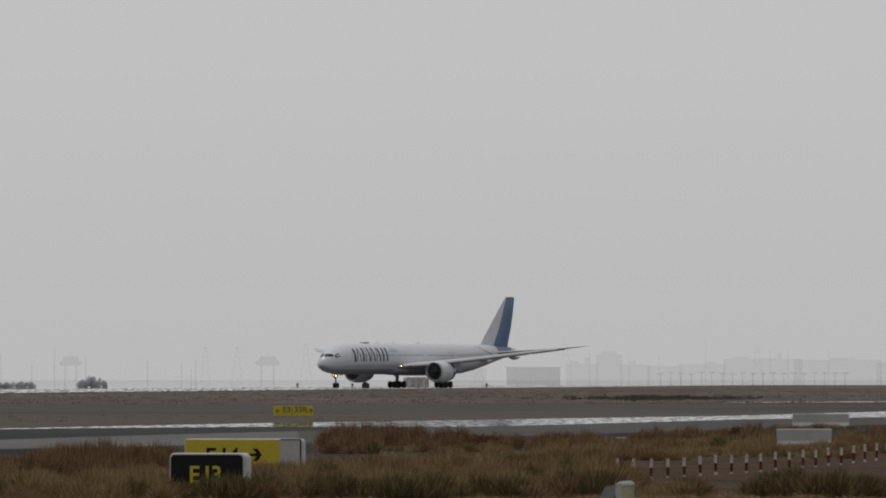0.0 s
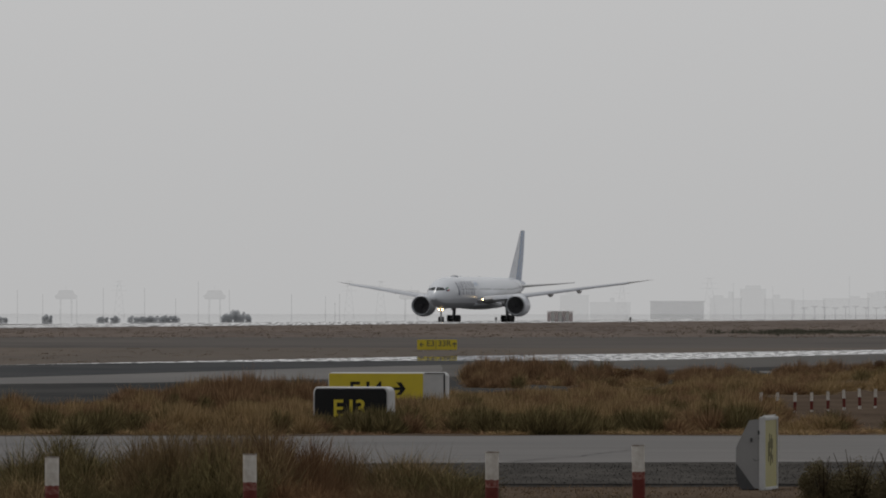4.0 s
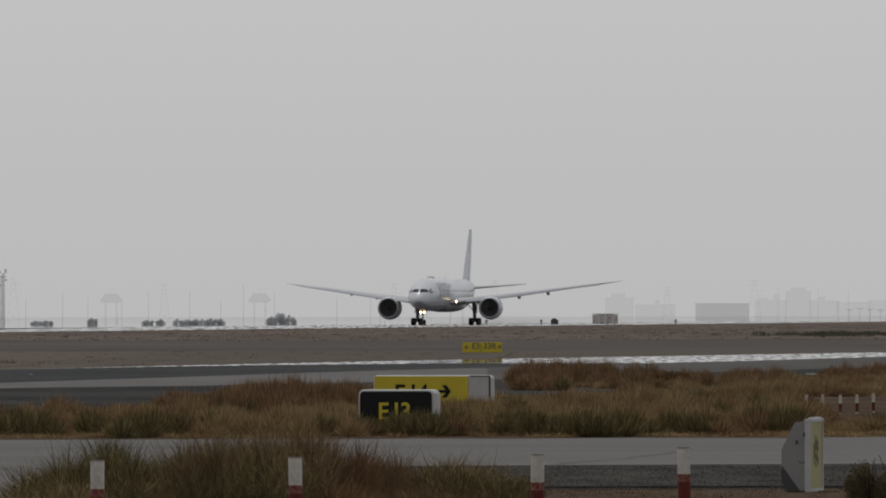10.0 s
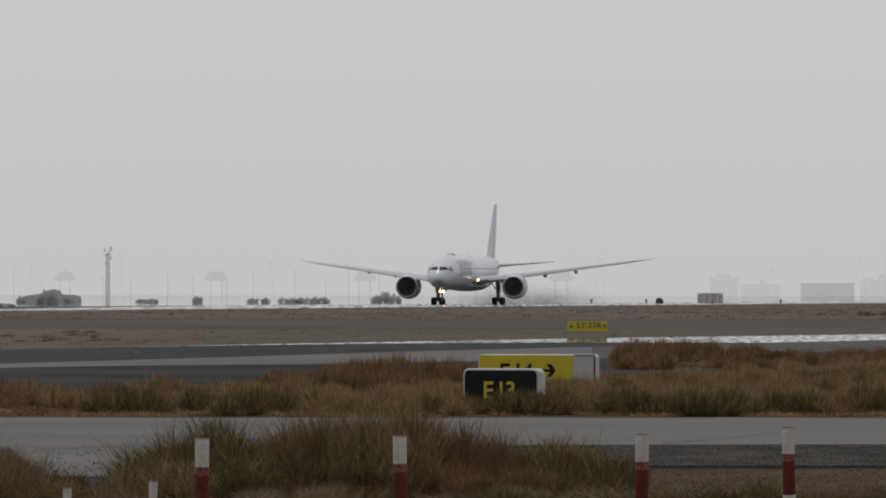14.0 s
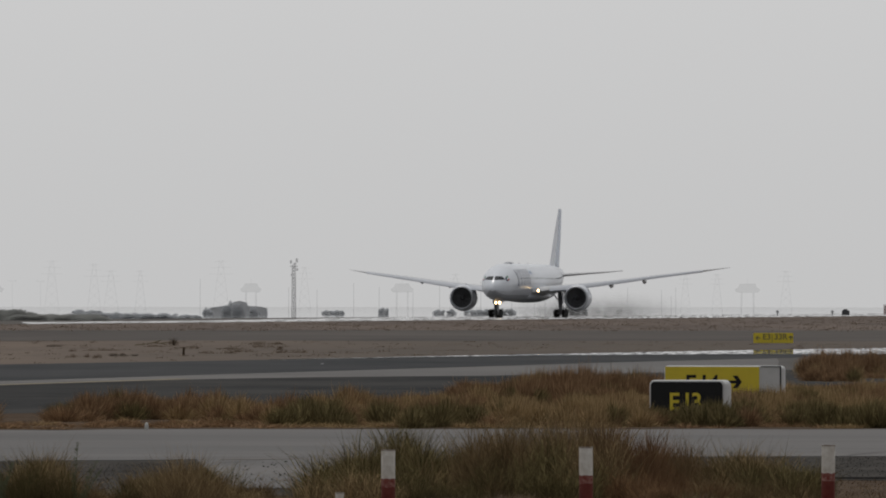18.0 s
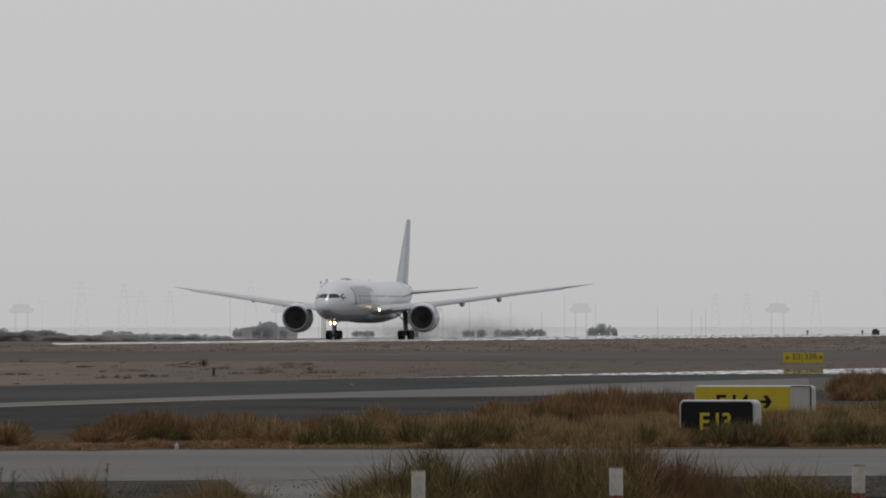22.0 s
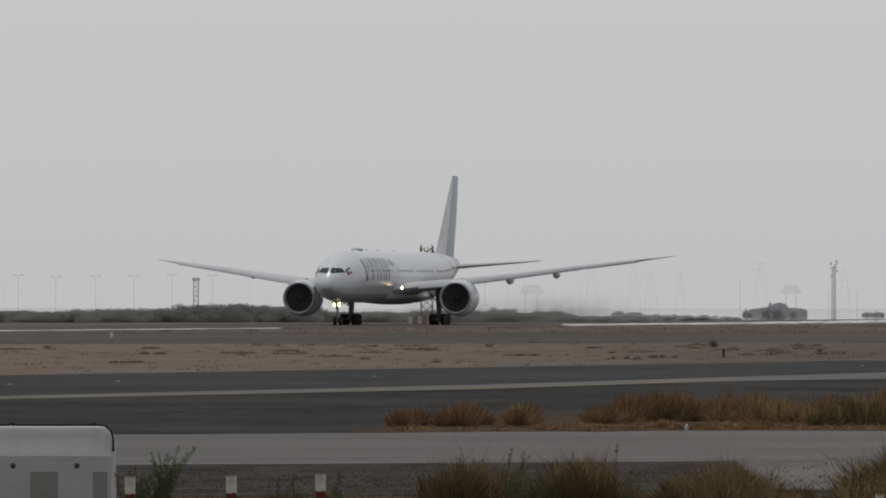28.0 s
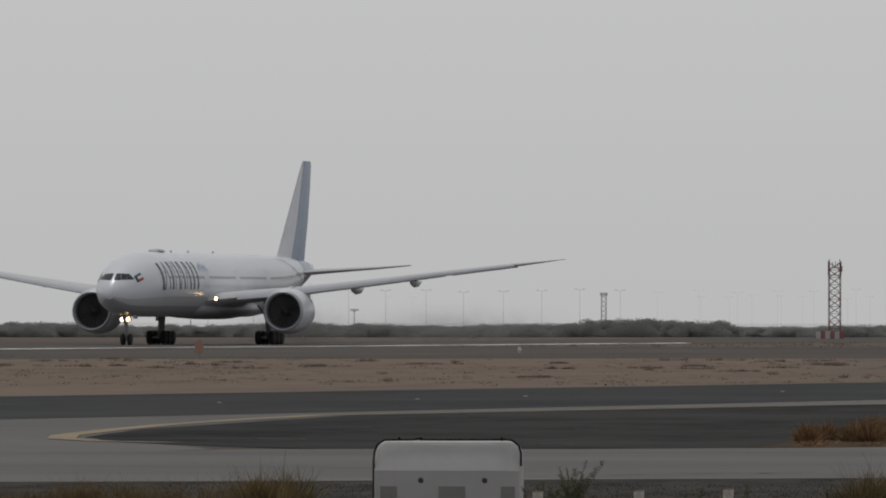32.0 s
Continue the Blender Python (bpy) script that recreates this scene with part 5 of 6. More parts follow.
# large rusty mounds far behind the signs
for u, d, h, w, n in ((305, 398, 1.1, 1.5, 12), (345, 400, 1.2, 1.7, 14), (390, 398, 1.2, 1.7, 14), (430, 400, 1.05, 1.4, 12), (305, 372, 0.7, 1.3, 9), (345, 370, 0.72, 1.2, 9), (432, 388, 0.9, 0.9, 8), (485, 388, 0.95, 1.0, 9), (512, 386, 0.95, 0.9, 9),
                      (575, 390, 0.7, 1.6, 9), (620, 392, 0.66, 1.5, 8), (690, 405, 0.8, 2.0, 10), (730, 405, 0.75, 1.8, 9), (870, 430, 0.8, 2.2, 10), (930, 432, 0.8, 2.2, 10), (990, 434, 0.8, 2.0, 10), (1040, 430, 1.0, 1.8, 12),
                      (1085, 425, 0.9, 1.5, 10), (1240, 440, 0.8, 2.4, 12), (1300, 440, 0.7, 2.4, 10)):
    clump("rust", u, d, h, w, n)
# green mounds along the road, and straw behind them
u = -600
while u < 790:
    w = rnd.uniform(1.1, 1.9)
    d, h = rnd.uniform(233.5, 238), rnd.uniform(0.56, 0.78)
    if not 40 < u < 175:
        clump("straw" if rnd.random() < (0.65 if -290 < u < -5 else 0.15 if u > 0 else 0.0) else "green", u, d, h, w, 12, 0.92)
        clump("straw", u + rnd.uniform(-30, 30), d + 3.5, h + rnd.uniform(-0.06, 0.05), w, 4 if u > -290 else 2, 0.85)
    clump("rust", u + 0.5 * w * 82, d + 2.5, h * 0.55, 0.8, 4)
    u += w * 82 * rnd.uniform(0.75, 1.15)
for u, h, w, n in ((840, 0.36, 0.3, 3), (890, 0.5, 0.5, 5), (925, 0.52, 0.5, 5), (1060, 0.66, 0.7, 8), (1110, 0.78, 0.9, 10), (1160, 0.74, 0.9, 10), (1230, 0.6, 0.9, 8)):
    clump(rnd.choice(("green", "straw")), u, rnd.uniform(238, 242), h, w, n)
for u, h in ((-570, 0.6), (10, 0.5), (62, 0.56), (80, 0.64), (100, 0.68), (120, 0.68), (140, 0.64), (165, 0.56), (-30, 0.56)):
    clump("green", u, 236, h, 0.8, 5)
for i in range(60):
    u = rnd.uniform(-600, 1400)
    d = rnd.uniform(246, 272)
    if 0 < u < 170 and d > 238 or u > 780:
        continue
    clump(rnd.choice(("straw", "straw", "rust")), u, d, rnd.uniform(0.5, 0.75), rnd.uniform(0.8, 1.8), 7)
for i in range(14):
    clump("rust", rnd.uniform(-330, -40), rnd.uniform(285, 305), rnd.uniform(0.5, 0.8), 1.6, 6)
for i in range(110):
    u = rnd.uniform(150, 1500)
    d = rnd.uniform(275, 430)
    if d > 335 + 0.3 * max(0, u - 640) or u > 740 and 262 < d < 350 or u < 560 and d > 300:
        continue
    clump(rnd.choice(("straw", "straw", "rust")), u, d, rnd.uniform(0.4, 0.7), rnd.uniform(1.2, 2.6), 6)
for i in range(75):
    clump(rnd.choice(("straw", "straw", "rust", "straw", "green")), rnd.uniform(165, 790), rnd.uniform(246, 296), rnd.uniform(0.5, 0.78), rnd.uniform(1.0, 2.0), 6)
for i in range(70):
    u = rnd.uniform(455, 900)
    d = rnd.uniform(330, 415)
    if 900 - u > (d - 300) * 6:
        continue
    clump(rnd.choice(("straw", "straw", "rust")), u, d, rnd.uniform(0.35, 0.6), rnd.uniform(1.5, 2.6), 6)
# the rusty mound behind the black sign, and straw before the foot of the yellow one
for u, d, h, w in ((-235, 292, 0.66, 1.2), (-205, 290, 0.82, 1.2), (-175, 294, 0.9, 1.3), (-145, 290, 0.92, 1.3), (-112, 293, 0.94, 1.4), (-80, 291, 0.93, 1.3), (-50, 294, 0.9, 1.2), (-18, 292, 0.85, 1.0), (5, 296, 0.7, 0.8)):
    clump("rust", u, d, h * 1.12, w, 10)
for u, d, h in ((120, 252, 0.6), (138, 256, 0.66), (155, 254, 0.68), (172, 258, 0.72), (190, 255, 0.7), (208, 259, 0.74), (226, 257, 0.72)):
    clump("straw", u, d, h, 0.5, 5)
for i in range(70):
    u, d = rnd.uniform(268, 600), rnd.uniform(298, 384)
    if d > (318 if u < 470 else 350):
        continue
    clump(rnd.choice(("straw", "straw", "rust")), u, d, rnd.uniform(0.35, 0.6), rnd.uniform(1.2, 2.2), 6)
for u in range(285, 450, 14):
    clump("rust", u, rnd.uniform(384, 390), rnd.uniform(0.12, 0.3), 0.9, 4)
# low grass at the foot of the concrete barriers
for u, d in ((1085, 386), (1110, 384), (1140, 386), (1165, 385), (1190, 386), (1110, 536), (1150, 537), (1190, 536)):
    clump(rnd.choice(("straw", "rust")), u, d, rnd.uniform(0.26, 0.38), 1.4, 7)
for i in range(190):
    x = rnd.uniform(-17, 15)
    if x < -12 and rnd.random() < 0.7:
        continue
    edge = 232 if x > -8 else 231 if x > -12 else 227.5
    spots["rust" if x < -8 else rnd.choice(("straw", "straw", "rust"))].append((x, edge + rnd.uniform(0.3, 5), rnd.uniform(0.05, 0.14), rnd.uniform(0.4, 0.9)))
for key in spots:
    belt("grass_belt", {"straw": "dry straw-coloured grass behind the road", "rust": "rust-brown dry grass behind the road", "green": "olive green grass along the road"}[key],
         {"straw": M_STRAWBELT, "rust": M_RUSTBELT, "green": M_GREENBELT}[key], spots[key], 600, 0.0078)


# ---- bushes ----
def leaf_cloud(rnd, w, d, h, n, size, even=False):
    """Small leaves in an uneven, lumpy mound."""
    v, f = [], []
    lumps = []
    for _ in range(22):
        g = rnd.uniform(-1, 1)
        r = rnd.uniform(0.13, 0.24)
        lumps.append((0.38 * w * g, rnd.uniform(-0.3, 0.3) * d, h * rnd.uniform(0.05, 0.84 - r - 0.34 * g * g), r))
    for _ in range(n):
        x, y, z, r = rnd.choice(lumps)
        p = Vector((rnd.gauss(0, 1), rnd.gauss(0, 1), rnd.gauss(0, 1))).normalized() * (r * rnd.random() ** 0.45 * rnd.uniform(0.9, 1.15))
        q = Vector((x + p.x * w, y + p.y * d, max(0.02, z + p.z * h * 1.3)))
        a = Vector((rnd.uniform(-1, 1), rnd.uniform(-1, 1), rnd.uniform(-1, 1))).normalized() * size
        b = Vector((rnd.uniform(-1, 1), rnd.uniform(-1, 1), rnd.uniform(-1, 1))).normalized() * size
        if even:
            a = Vector((rnd.choice((-1, 1)), rnd.uniform(-0.3, 0.3), rnd.uniform(-0.5, 0.5))).normalized() * size * rnd.uniform(0.5, 1.2)
            b = Vector((rnd.uniform(-0.4, 0.4), 0.5, 0.8)) * size
        k = len(v)
        v += [tuple(q - a), tuple(q + b * 0.6), tuple(q + a), tuple(q - b * 0.6)]
        f.append((k, k + 1, k + 2, k + 3))
    return v, f


def twigs(rnd, w, h, n, r):
    bm = bmesh.new()
    for _ in range(n):
        a = rnd.uniform(0, 6.283)
        q = rnd.uniform(0.1, 0.5) * w
        tube(bm, (0.1 * q * math.cos(a), 0.1 * q * math.sin(a), 0), (q * math.cos(a), q * math.sin(a), h * rnd.uniform(0.4, 1.0)), r, r * 0.3, 5)
    return bm


def shrub(x, y, w, h, leaf, twig, label, n=700, size=0.03, name="dry_shrub", category="shrub", r=0.012):
    s = thing(name, label, category, pose(x, y, 0), "dry shrubs")
    leaves = leaf_cloud(rnd, w * 0.95, w * 0.9, h * 1.05, n, size)
    part("branch_frame", twigs(rnd, w, h * 0.95, 22, r), twig, s, "bare dark twigs")
    ob = new("crown", soup("crown", *leaves, leaf))
    ob.parent = s
    return s


M_DRYLEAF = mat("dry_shrub_leaves", (0.095, 0.085, 0.045), 0.9, spec=0.05, island=(0.16, 0.125, 0.07))
M_RUSTLEAF = mat("rust_shrub_leaves", (0.105, 0.06, 0.032), 0.9, spec=0.05, island=(0.16, 0.095, 0.05))
for x, w, h in ((6.95, 0.8, 0.74), (7.4, 0.95, 0.84), (8.0, 1.0, 0.82), (8.6, 1.0, 0.74)):
    shrub(x, 150 + rnd.uniform(-1, 1), w, h, M_DRYLEAF, M_DARKTWIG, "dark olive dry shrub with bare twigs beside posts", 12000, 0.014)
for x, d, w, h in ((8.6, 401, 1.8, 0.8), (10.9, 385, 1.7, 0.7), (22.6, 431, 2.0, 0.9)):
    shrub(x, d, w, h, M_RUSTLEAF, M_DARKTWIG, "rust-brown rounded dry shrub in the grass", 3000, 0.04, r=0.015)
# dead wood, stumps and a stone in the sand
branch = thing("fallen_branch", "dark dead branch lying on pale sand", "branch", pose(-30.0, 668, 0, 0, 0, 8))
bm = bmesh.new()
for x0, z0, x1, z1 in ((-1.3, 0.03, -0.7, 0.07), (-0.7, 0.07, -0.2, 0.16), (-0.2, 0.16, 0.3, 0.14), (0.3, 0.14, 0.9, 0.22), (-0.2, 0.16, 0.35, 0.32), (0.3, 0.14, 0.7, 0.05)):
    tube(bm, (x0, 0, z0), (x1, 0.1, z1), 0.02, 0.025, 8)
part("limb", bm, M_DRYLEAF, branch)
shrub(-28.9, 668, 0.7, 0.55, M_SCRUBGRASS, M_DARKTWIG, "small dark dead shrub on pale sand", 260, 0.04, r=0.018)
post = thing("wooden_stub", "short dark wooden stub on pale sand", "post", pose(-23.1, 545, 0))
bm = bmesh.new()
tube(bm, (0, 0, 0), (0.02, 0, 0.42), 0.06, 0.055, 10)
part("stub", bm, M_DARKTWIG, post)
stone = thing("white_stone", "small pale upright stone at the grass edge", "stone", pose(-10.5, 229.6, 0))
bm = bmesh.new()
bmesh.ops.create_icosphere(bm, subdivisions=2, radius=0.1, matrix=Matrix.LocRotScale((0, 0, 0.08), None, (0.45, 0.5, 0.95)))
part("rock", bm, M_CONCBLOCK, stone, "", 60)
marker = thing("orange_marker", "small orange triangular marker board on the sand", "marker", pose(-94.7, 742, 0))
bm = bmesh.new()
loft(bm, [[(x, y, z) for x, z in ((-0.3, 0.25), (0.3, 0.25), (0.28, 0.75), (0.1, 1.15), (-0.1, 1.15), (-0.28, 0.75))] for y in (0, 0.1)])
part("board", bm, mat("orange_board", (0.46, 0.24, 0.19), 0.7, color2=(0.42, 0.25, 0.21), scale=3), marker, "faded orange board")
bm = bmesh.new()
tube(bm, (0, 0.05, 0), (0, 0.05, 0.3), 0.06)
part("leg", bm, M_GEAR, marker)
lamp = thing("runway_edge_light", "small white edge light fixture on dark ground", "lamp", pose(-80.7, 822, 0))
bm = bmesh.new()
tube(bm, (0, 0, 0), (0, 0, 0.22), 0.09, 0.12, 12)
tube(bm, (0, 0, 0.22), (0, 0, 0.48), 0.16, 0.08, 12)
part("housing", bm, M_POSTWHITE, lamp)
# low dark streaks of dead scrub, and small tufts, on the sand
M_DEADSCRUB = mat("dead_scrub", (0.085, 0.07, 0.06), 0.95, spec=0.0, island=(0.15, 0.12, 0.092))
M_BROWNTUFT = mat("brown_tuft", (0.115, 0.082, 0.06), 0.95, spec=0.0, island=(0.19, 0.135, 0.093))
v, f = [], []
for x, y, w in ((-25.9, 540, 1.2), (-34.0, 560, 1.7), (-42.9, 548, 2.0), (-49.9, 608, 1.3), (-70.8, 604, 1.7), (-67.0, 627, 1.8), (-54.0, 572, 1.5), (-47.6, 492, 1.2), (-35.2, 650, 0.8), (-60.5, 640, 1.1), (-81, 600, 0.9)):
    for j in range(14):
        blades(rnd, x + rnd.uniform(-0.5, 0.5) * w, y + rnd.uniform(-1.5, 1.5), 40, 0.35, rnd.uniform(0.08, 0.2), 0.011, 1.6, v, f)
tagged(new("dead_scrub", soup("dead_scrub", v, f, M_DEADSCRUB)), "flat dark streaks of dead scrub on pale sand", "scrub", kind="stuff")
v, f = [], []
for x, y, w, h in ((-43.9, 736, 0.8, 0.55), (-43.0, 675, 0.35, 0.4), (-33.7, 492, 0.35, 0.36), (-27.7, 526, 0.4, 0.26), (-27.0, 528, 0.3, 0.28), (-26.4, 525, 0.35, 0.3), (-79.6, 618, 1.0, 0.4), (-76.0, 604, 0.8, 0.3),
                   (-51.0, 462, 0.35, 0.3), (-52.0, 453, 1.0, 0.22), (-66.2, 636, 0.5, 0.4), (-48.4, 560, 0.4, 0.3), (-57.5, 520, 0.5, 0.22), (-39.0, 520, 0.4, 0.24), (-20.5, 610, 0.4, 0.4), (-31.0, 590, 0.5, 0.22)):
    for j in range(5):
        blades(rnd, x + rnd.uniform(-0.45, 0.45) * w, y + rnd.uniform(-0.3, 0.3), 26, 0.25 * w + 0.1, h * rnd.uniform(0.4, 1.0), 0.009, 1.2, v, f)
tagged(new("brown_tufts", soup("brown_tufts", v, f, M_BROWNTUFT)), "small brown dry tufts on pale sand", "tufts", kind="stuff")
# worn fixtures set in the taxiway
for x, y in ((-43.0, 342), (-38.5, 358), (-36.4, 373), (-29.5, 398), (-14.0, 470)):
    l = thing("inset_light", "small pale metal light set in the dark taxiway", "lamp", pose(x, y, 0.016), "inset taxiway lights")
    part("housing", loft(bmesh.new(), [[(q * math.cos(2 * math.pi * k / 12), q * math.sin(2 * math.pi * k / 12), z) for k in range(12)] for q, z in ((0.08, 0), (0.075, 0.012), (0.04, 0.024))]), M_GEAR, l, "", 40)
# thin tarred seams in the shoulder
bm = bmesh.new()
for x, y, w in ((-31.0, 267, 1.1), (-31.0, 294, 0.7), (-29.4, 240, 1.05), (-22.3, 231, 0.7), (-24.5, 262, 0.6)):
    box(bm, x, x + w, y, y + 0.9, 0.018, 0.025, m=None)
tagged(new("tar_seam", mesh_of("tar_seam", bm, M_SIGNBLACK)), "thin black tarred seam in the asphalt", "seam", kind="structure")
# scattered scrub
v, f = [], []
for i in range(800):
    y = rnd.uniform(430, 740)
    x = rnd.uniform(-0.15, 0.02) * y
    if x > -0.6 + (y - 575) * 0.26:
        continue
    blades(rnd, x, y, 16, rnd.uniform(0.4, 1.3), rnd.uniform(0.04, 0.15), 0.03, 0.9, v, f)
for i in range(34):
    y = rnd.uniform(560, 700)
    x = rnd.uniform(-0.15, -0.03) * y
    for j in range(9):
        blades(rnd, x + rnd.uniform(-0.9, 0.9), y + rnd.uniform(-2, 2), 26, 0.6, rnd.uniform(0.1, 0.26), 0.02, 0.8, v, f)
tagged(new("sand_scrub", soup("sand_scrub", v, f, M_SCRUBGRASS)), "sparse low dry scrub on sand", "grass", kind="stuff")
v, f = [], []
for i in range(7000):
    y = rnd.uniform(990, 2100)
    x = rnd.uniform(-0.15, 0.09) * y
    if x < runway_x(y, 34):
        continue
    blades(rnd, x, y, 10, rnd.uniform(0.6, 2.4), rnd.uniform(0.06, 0.28), 0.05, 0.9, v, f)
tagged(new("far_scrub", soup("far_scrub", v, f, M_SCRUBGRASS)), "sparse low dark scrub on far soil", "grass", kind="stuff")
v, f = [], []
for i in range(420):
    y = rnd.gauss(1230, 45)
    blades(rnd, rnd.gauss(53.5, 4.5) * y / 1200, y, 18, rnd.uniform(0.7, 1.6), rnd.uniform(0.2, 0.6) * rnd.random() ** 0.4, 0.05, 0.7, v, f)
tagged(new("green_scrub", soup("green_scrub", v, f, M_GREENFAR)), "patch of low faded green scrub on far soil", "grass", kind="stuff")
v, f = [], []
for i in range(9000):
    y = rnd.uniform(118, 166)
    x = rnd.uniform(-0.11, 0.06) * y
    blades(rnd, x, y, 7, 0.2, rnd.uniform(0.03, 0.1), 0.008, 1.3, v, f)
tagged(new("dry_litter", soup("dry_litter", v, f, M_LITTER)), "short dry grass litter on soil", "grass", kind="stuff")
v, f = [], []
for i in range(15120):
    if i < 15000:
        x, y = rnd.choice((rnd.uniform(-2.6, 14), rnd.uniform(-24, -6))), rnd.uniform(158, 190)
        if y > (190 if x > -2.5 else 181.5 if x > -13 else 176) or x > -2.5 and y < 168 or -6 > x > -7.5:
            continue
        s = rnd.uniform(0.004, 0.011)
    else:
        x, y = rnd.uniform(-6.6, -3), rnd.uniform(158, 183)
        s = rnd.uniform(0.008, 0.02)
    k = len(v)
    o = rnd.uniform(-0.3, 0.3) * s
    v += [(x - s, y, 0.025), (x + s, y - s, 0.025), (x + s * 0.3, y + s, 0.025), (x - s * 0.7 + o, y, 0.03 + s), (x + s * 0.8 + o, y - s * 0.5, 0.03 + s * 0.8)]
    f += [(k, k + 1, k + 4, k + 3), (k + 1, k + 2, k + 4), (k + 2, k, k + 3), (k + 3, k + 4, k + 2)]
tagged(new("loose_stones", soup("loose_stones", v, f, M_GRAVEL)), "loose dark stones on gravel and concrete", "stones", kind="stuff")


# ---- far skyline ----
# crown colours are greyed to stand for the haze in between
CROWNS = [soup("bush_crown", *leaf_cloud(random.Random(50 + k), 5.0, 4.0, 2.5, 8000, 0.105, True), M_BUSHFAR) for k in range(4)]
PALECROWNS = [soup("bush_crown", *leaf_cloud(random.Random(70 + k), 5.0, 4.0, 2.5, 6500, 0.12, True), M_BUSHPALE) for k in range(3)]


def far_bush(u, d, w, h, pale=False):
    s = thing("far_bush", "far dark green bush greyed by painted haze beyond runway" if not pale else "far hazy grey-green bush on the horizon", "bush", pose(across(u, d), d, 0), "far bushes")
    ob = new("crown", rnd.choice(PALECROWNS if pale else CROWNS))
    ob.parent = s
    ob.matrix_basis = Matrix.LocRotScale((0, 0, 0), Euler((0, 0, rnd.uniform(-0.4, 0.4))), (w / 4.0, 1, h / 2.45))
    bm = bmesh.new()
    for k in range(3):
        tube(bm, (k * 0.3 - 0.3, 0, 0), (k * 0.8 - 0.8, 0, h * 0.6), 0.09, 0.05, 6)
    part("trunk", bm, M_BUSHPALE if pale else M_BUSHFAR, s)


u = -3150
while u < -1000:
    tall = 2.25 + 0.2 * math.sin(u * 0.013) + rnd.uniform(-0.15, 0.15) + (0.8 if -1790 < u < -1560 else 0)
    if u > -1500:
        tall *= 0.86
    if u > -1110:
        tall *= 0.62
    far_bush(u, 1425 + (u + 3150) * 0.05 + rnd.uniform(-15, 15), rnd.uniform(4.5, 6.5), tall)
    u += rnd.uniform(26, 36)
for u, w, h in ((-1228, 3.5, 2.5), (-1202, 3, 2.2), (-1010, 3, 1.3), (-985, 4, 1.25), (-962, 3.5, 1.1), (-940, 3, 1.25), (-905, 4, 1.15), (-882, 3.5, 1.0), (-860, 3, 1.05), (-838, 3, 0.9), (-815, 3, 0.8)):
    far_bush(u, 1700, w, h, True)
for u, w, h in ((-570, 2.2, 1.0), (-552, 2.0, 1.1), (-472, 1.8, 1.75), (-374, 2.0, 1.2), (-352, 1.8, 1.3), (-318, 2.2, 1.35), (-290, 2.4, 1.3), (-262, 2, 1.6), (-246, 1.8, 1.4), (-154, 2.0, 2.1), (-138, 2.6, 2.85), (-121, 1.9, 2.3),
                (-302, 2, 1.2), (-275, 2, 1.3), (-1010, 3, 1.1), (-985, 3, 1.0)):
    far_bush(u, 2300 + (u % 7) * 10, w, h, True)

bunker = thing("far_shed", "low dark grey shed with stepped roof among bushes in haze", "building", pose(across(-735, 2300), 2300, 0))
bm = bmesh.new()
prof = [(-6.9, 0), (6.6, 0), (6.5, 1.2), (5.2, 1.55), (2.2, 1.7), (-2.0, 1.75), (-5.0, 1.35), (-6.8, 0.6)]
loft(bm, [[(x, y, z) for x, z in prof] for y in (0, 6)])
part("wall", bm, M_BUSHMID, bunker)
bm = bmesh.new()
loft(bm, [[(x, y, z) for x, z in ((-1.2, 1.7), (2.6, 1.7), (2.2, 2.4), (0.9, 2.75), (-0.4, 2.5))] for y in (1, 5)])
part("roof_block", bm, M_BUSHMID, bunker)
for u, w, h in ((-740, 1.9, 3.3), (-727, 1.6, 2.7), (-752, 1.4, 2.2), (-783, 1.5, 1.7), (-700, 1.6, 1.8)):
    far_bush(u, 2290, w, h, True)

# red and white lattice tower on a checked base
tower = thing("lattice_tower", "red and white steel lattice tower on checked base", "tower", pose(across(-1353, 1405), 1405, 0))
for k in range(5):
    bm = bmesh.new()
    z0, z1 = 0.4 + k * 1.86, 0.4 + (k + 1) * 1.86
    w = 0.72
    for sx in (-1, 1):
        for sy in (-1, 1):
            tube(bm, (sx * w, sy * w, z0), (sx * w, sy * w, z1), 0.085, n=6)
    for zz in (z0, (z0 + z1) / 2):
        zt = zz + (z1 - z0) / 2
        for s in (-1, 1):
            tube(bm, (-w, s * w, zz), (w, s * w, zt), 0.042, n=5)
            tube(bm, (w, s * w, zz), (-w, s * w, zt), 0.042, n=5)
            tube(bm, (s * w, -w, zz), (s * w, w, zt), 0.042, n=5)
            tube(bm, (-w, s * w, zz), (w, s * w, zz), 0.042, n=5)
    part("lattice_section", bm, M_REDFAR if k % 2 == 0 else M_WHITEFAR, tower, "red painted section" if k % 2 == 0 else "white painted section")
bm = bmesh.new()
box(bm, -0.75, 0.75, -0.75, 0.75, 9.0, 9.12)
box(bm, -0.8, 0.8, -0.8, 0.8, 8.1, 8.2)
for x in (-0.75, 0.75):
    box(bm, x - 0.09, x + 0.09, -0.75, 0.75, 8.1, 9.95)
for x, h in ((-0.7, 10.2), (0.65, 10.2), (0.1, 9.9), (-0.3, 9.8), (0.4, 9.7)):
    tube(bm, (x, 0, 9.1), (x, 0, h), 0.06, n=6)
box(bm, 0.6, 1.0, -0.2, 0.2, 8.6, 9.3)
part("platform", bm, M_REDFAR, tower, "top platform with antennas")
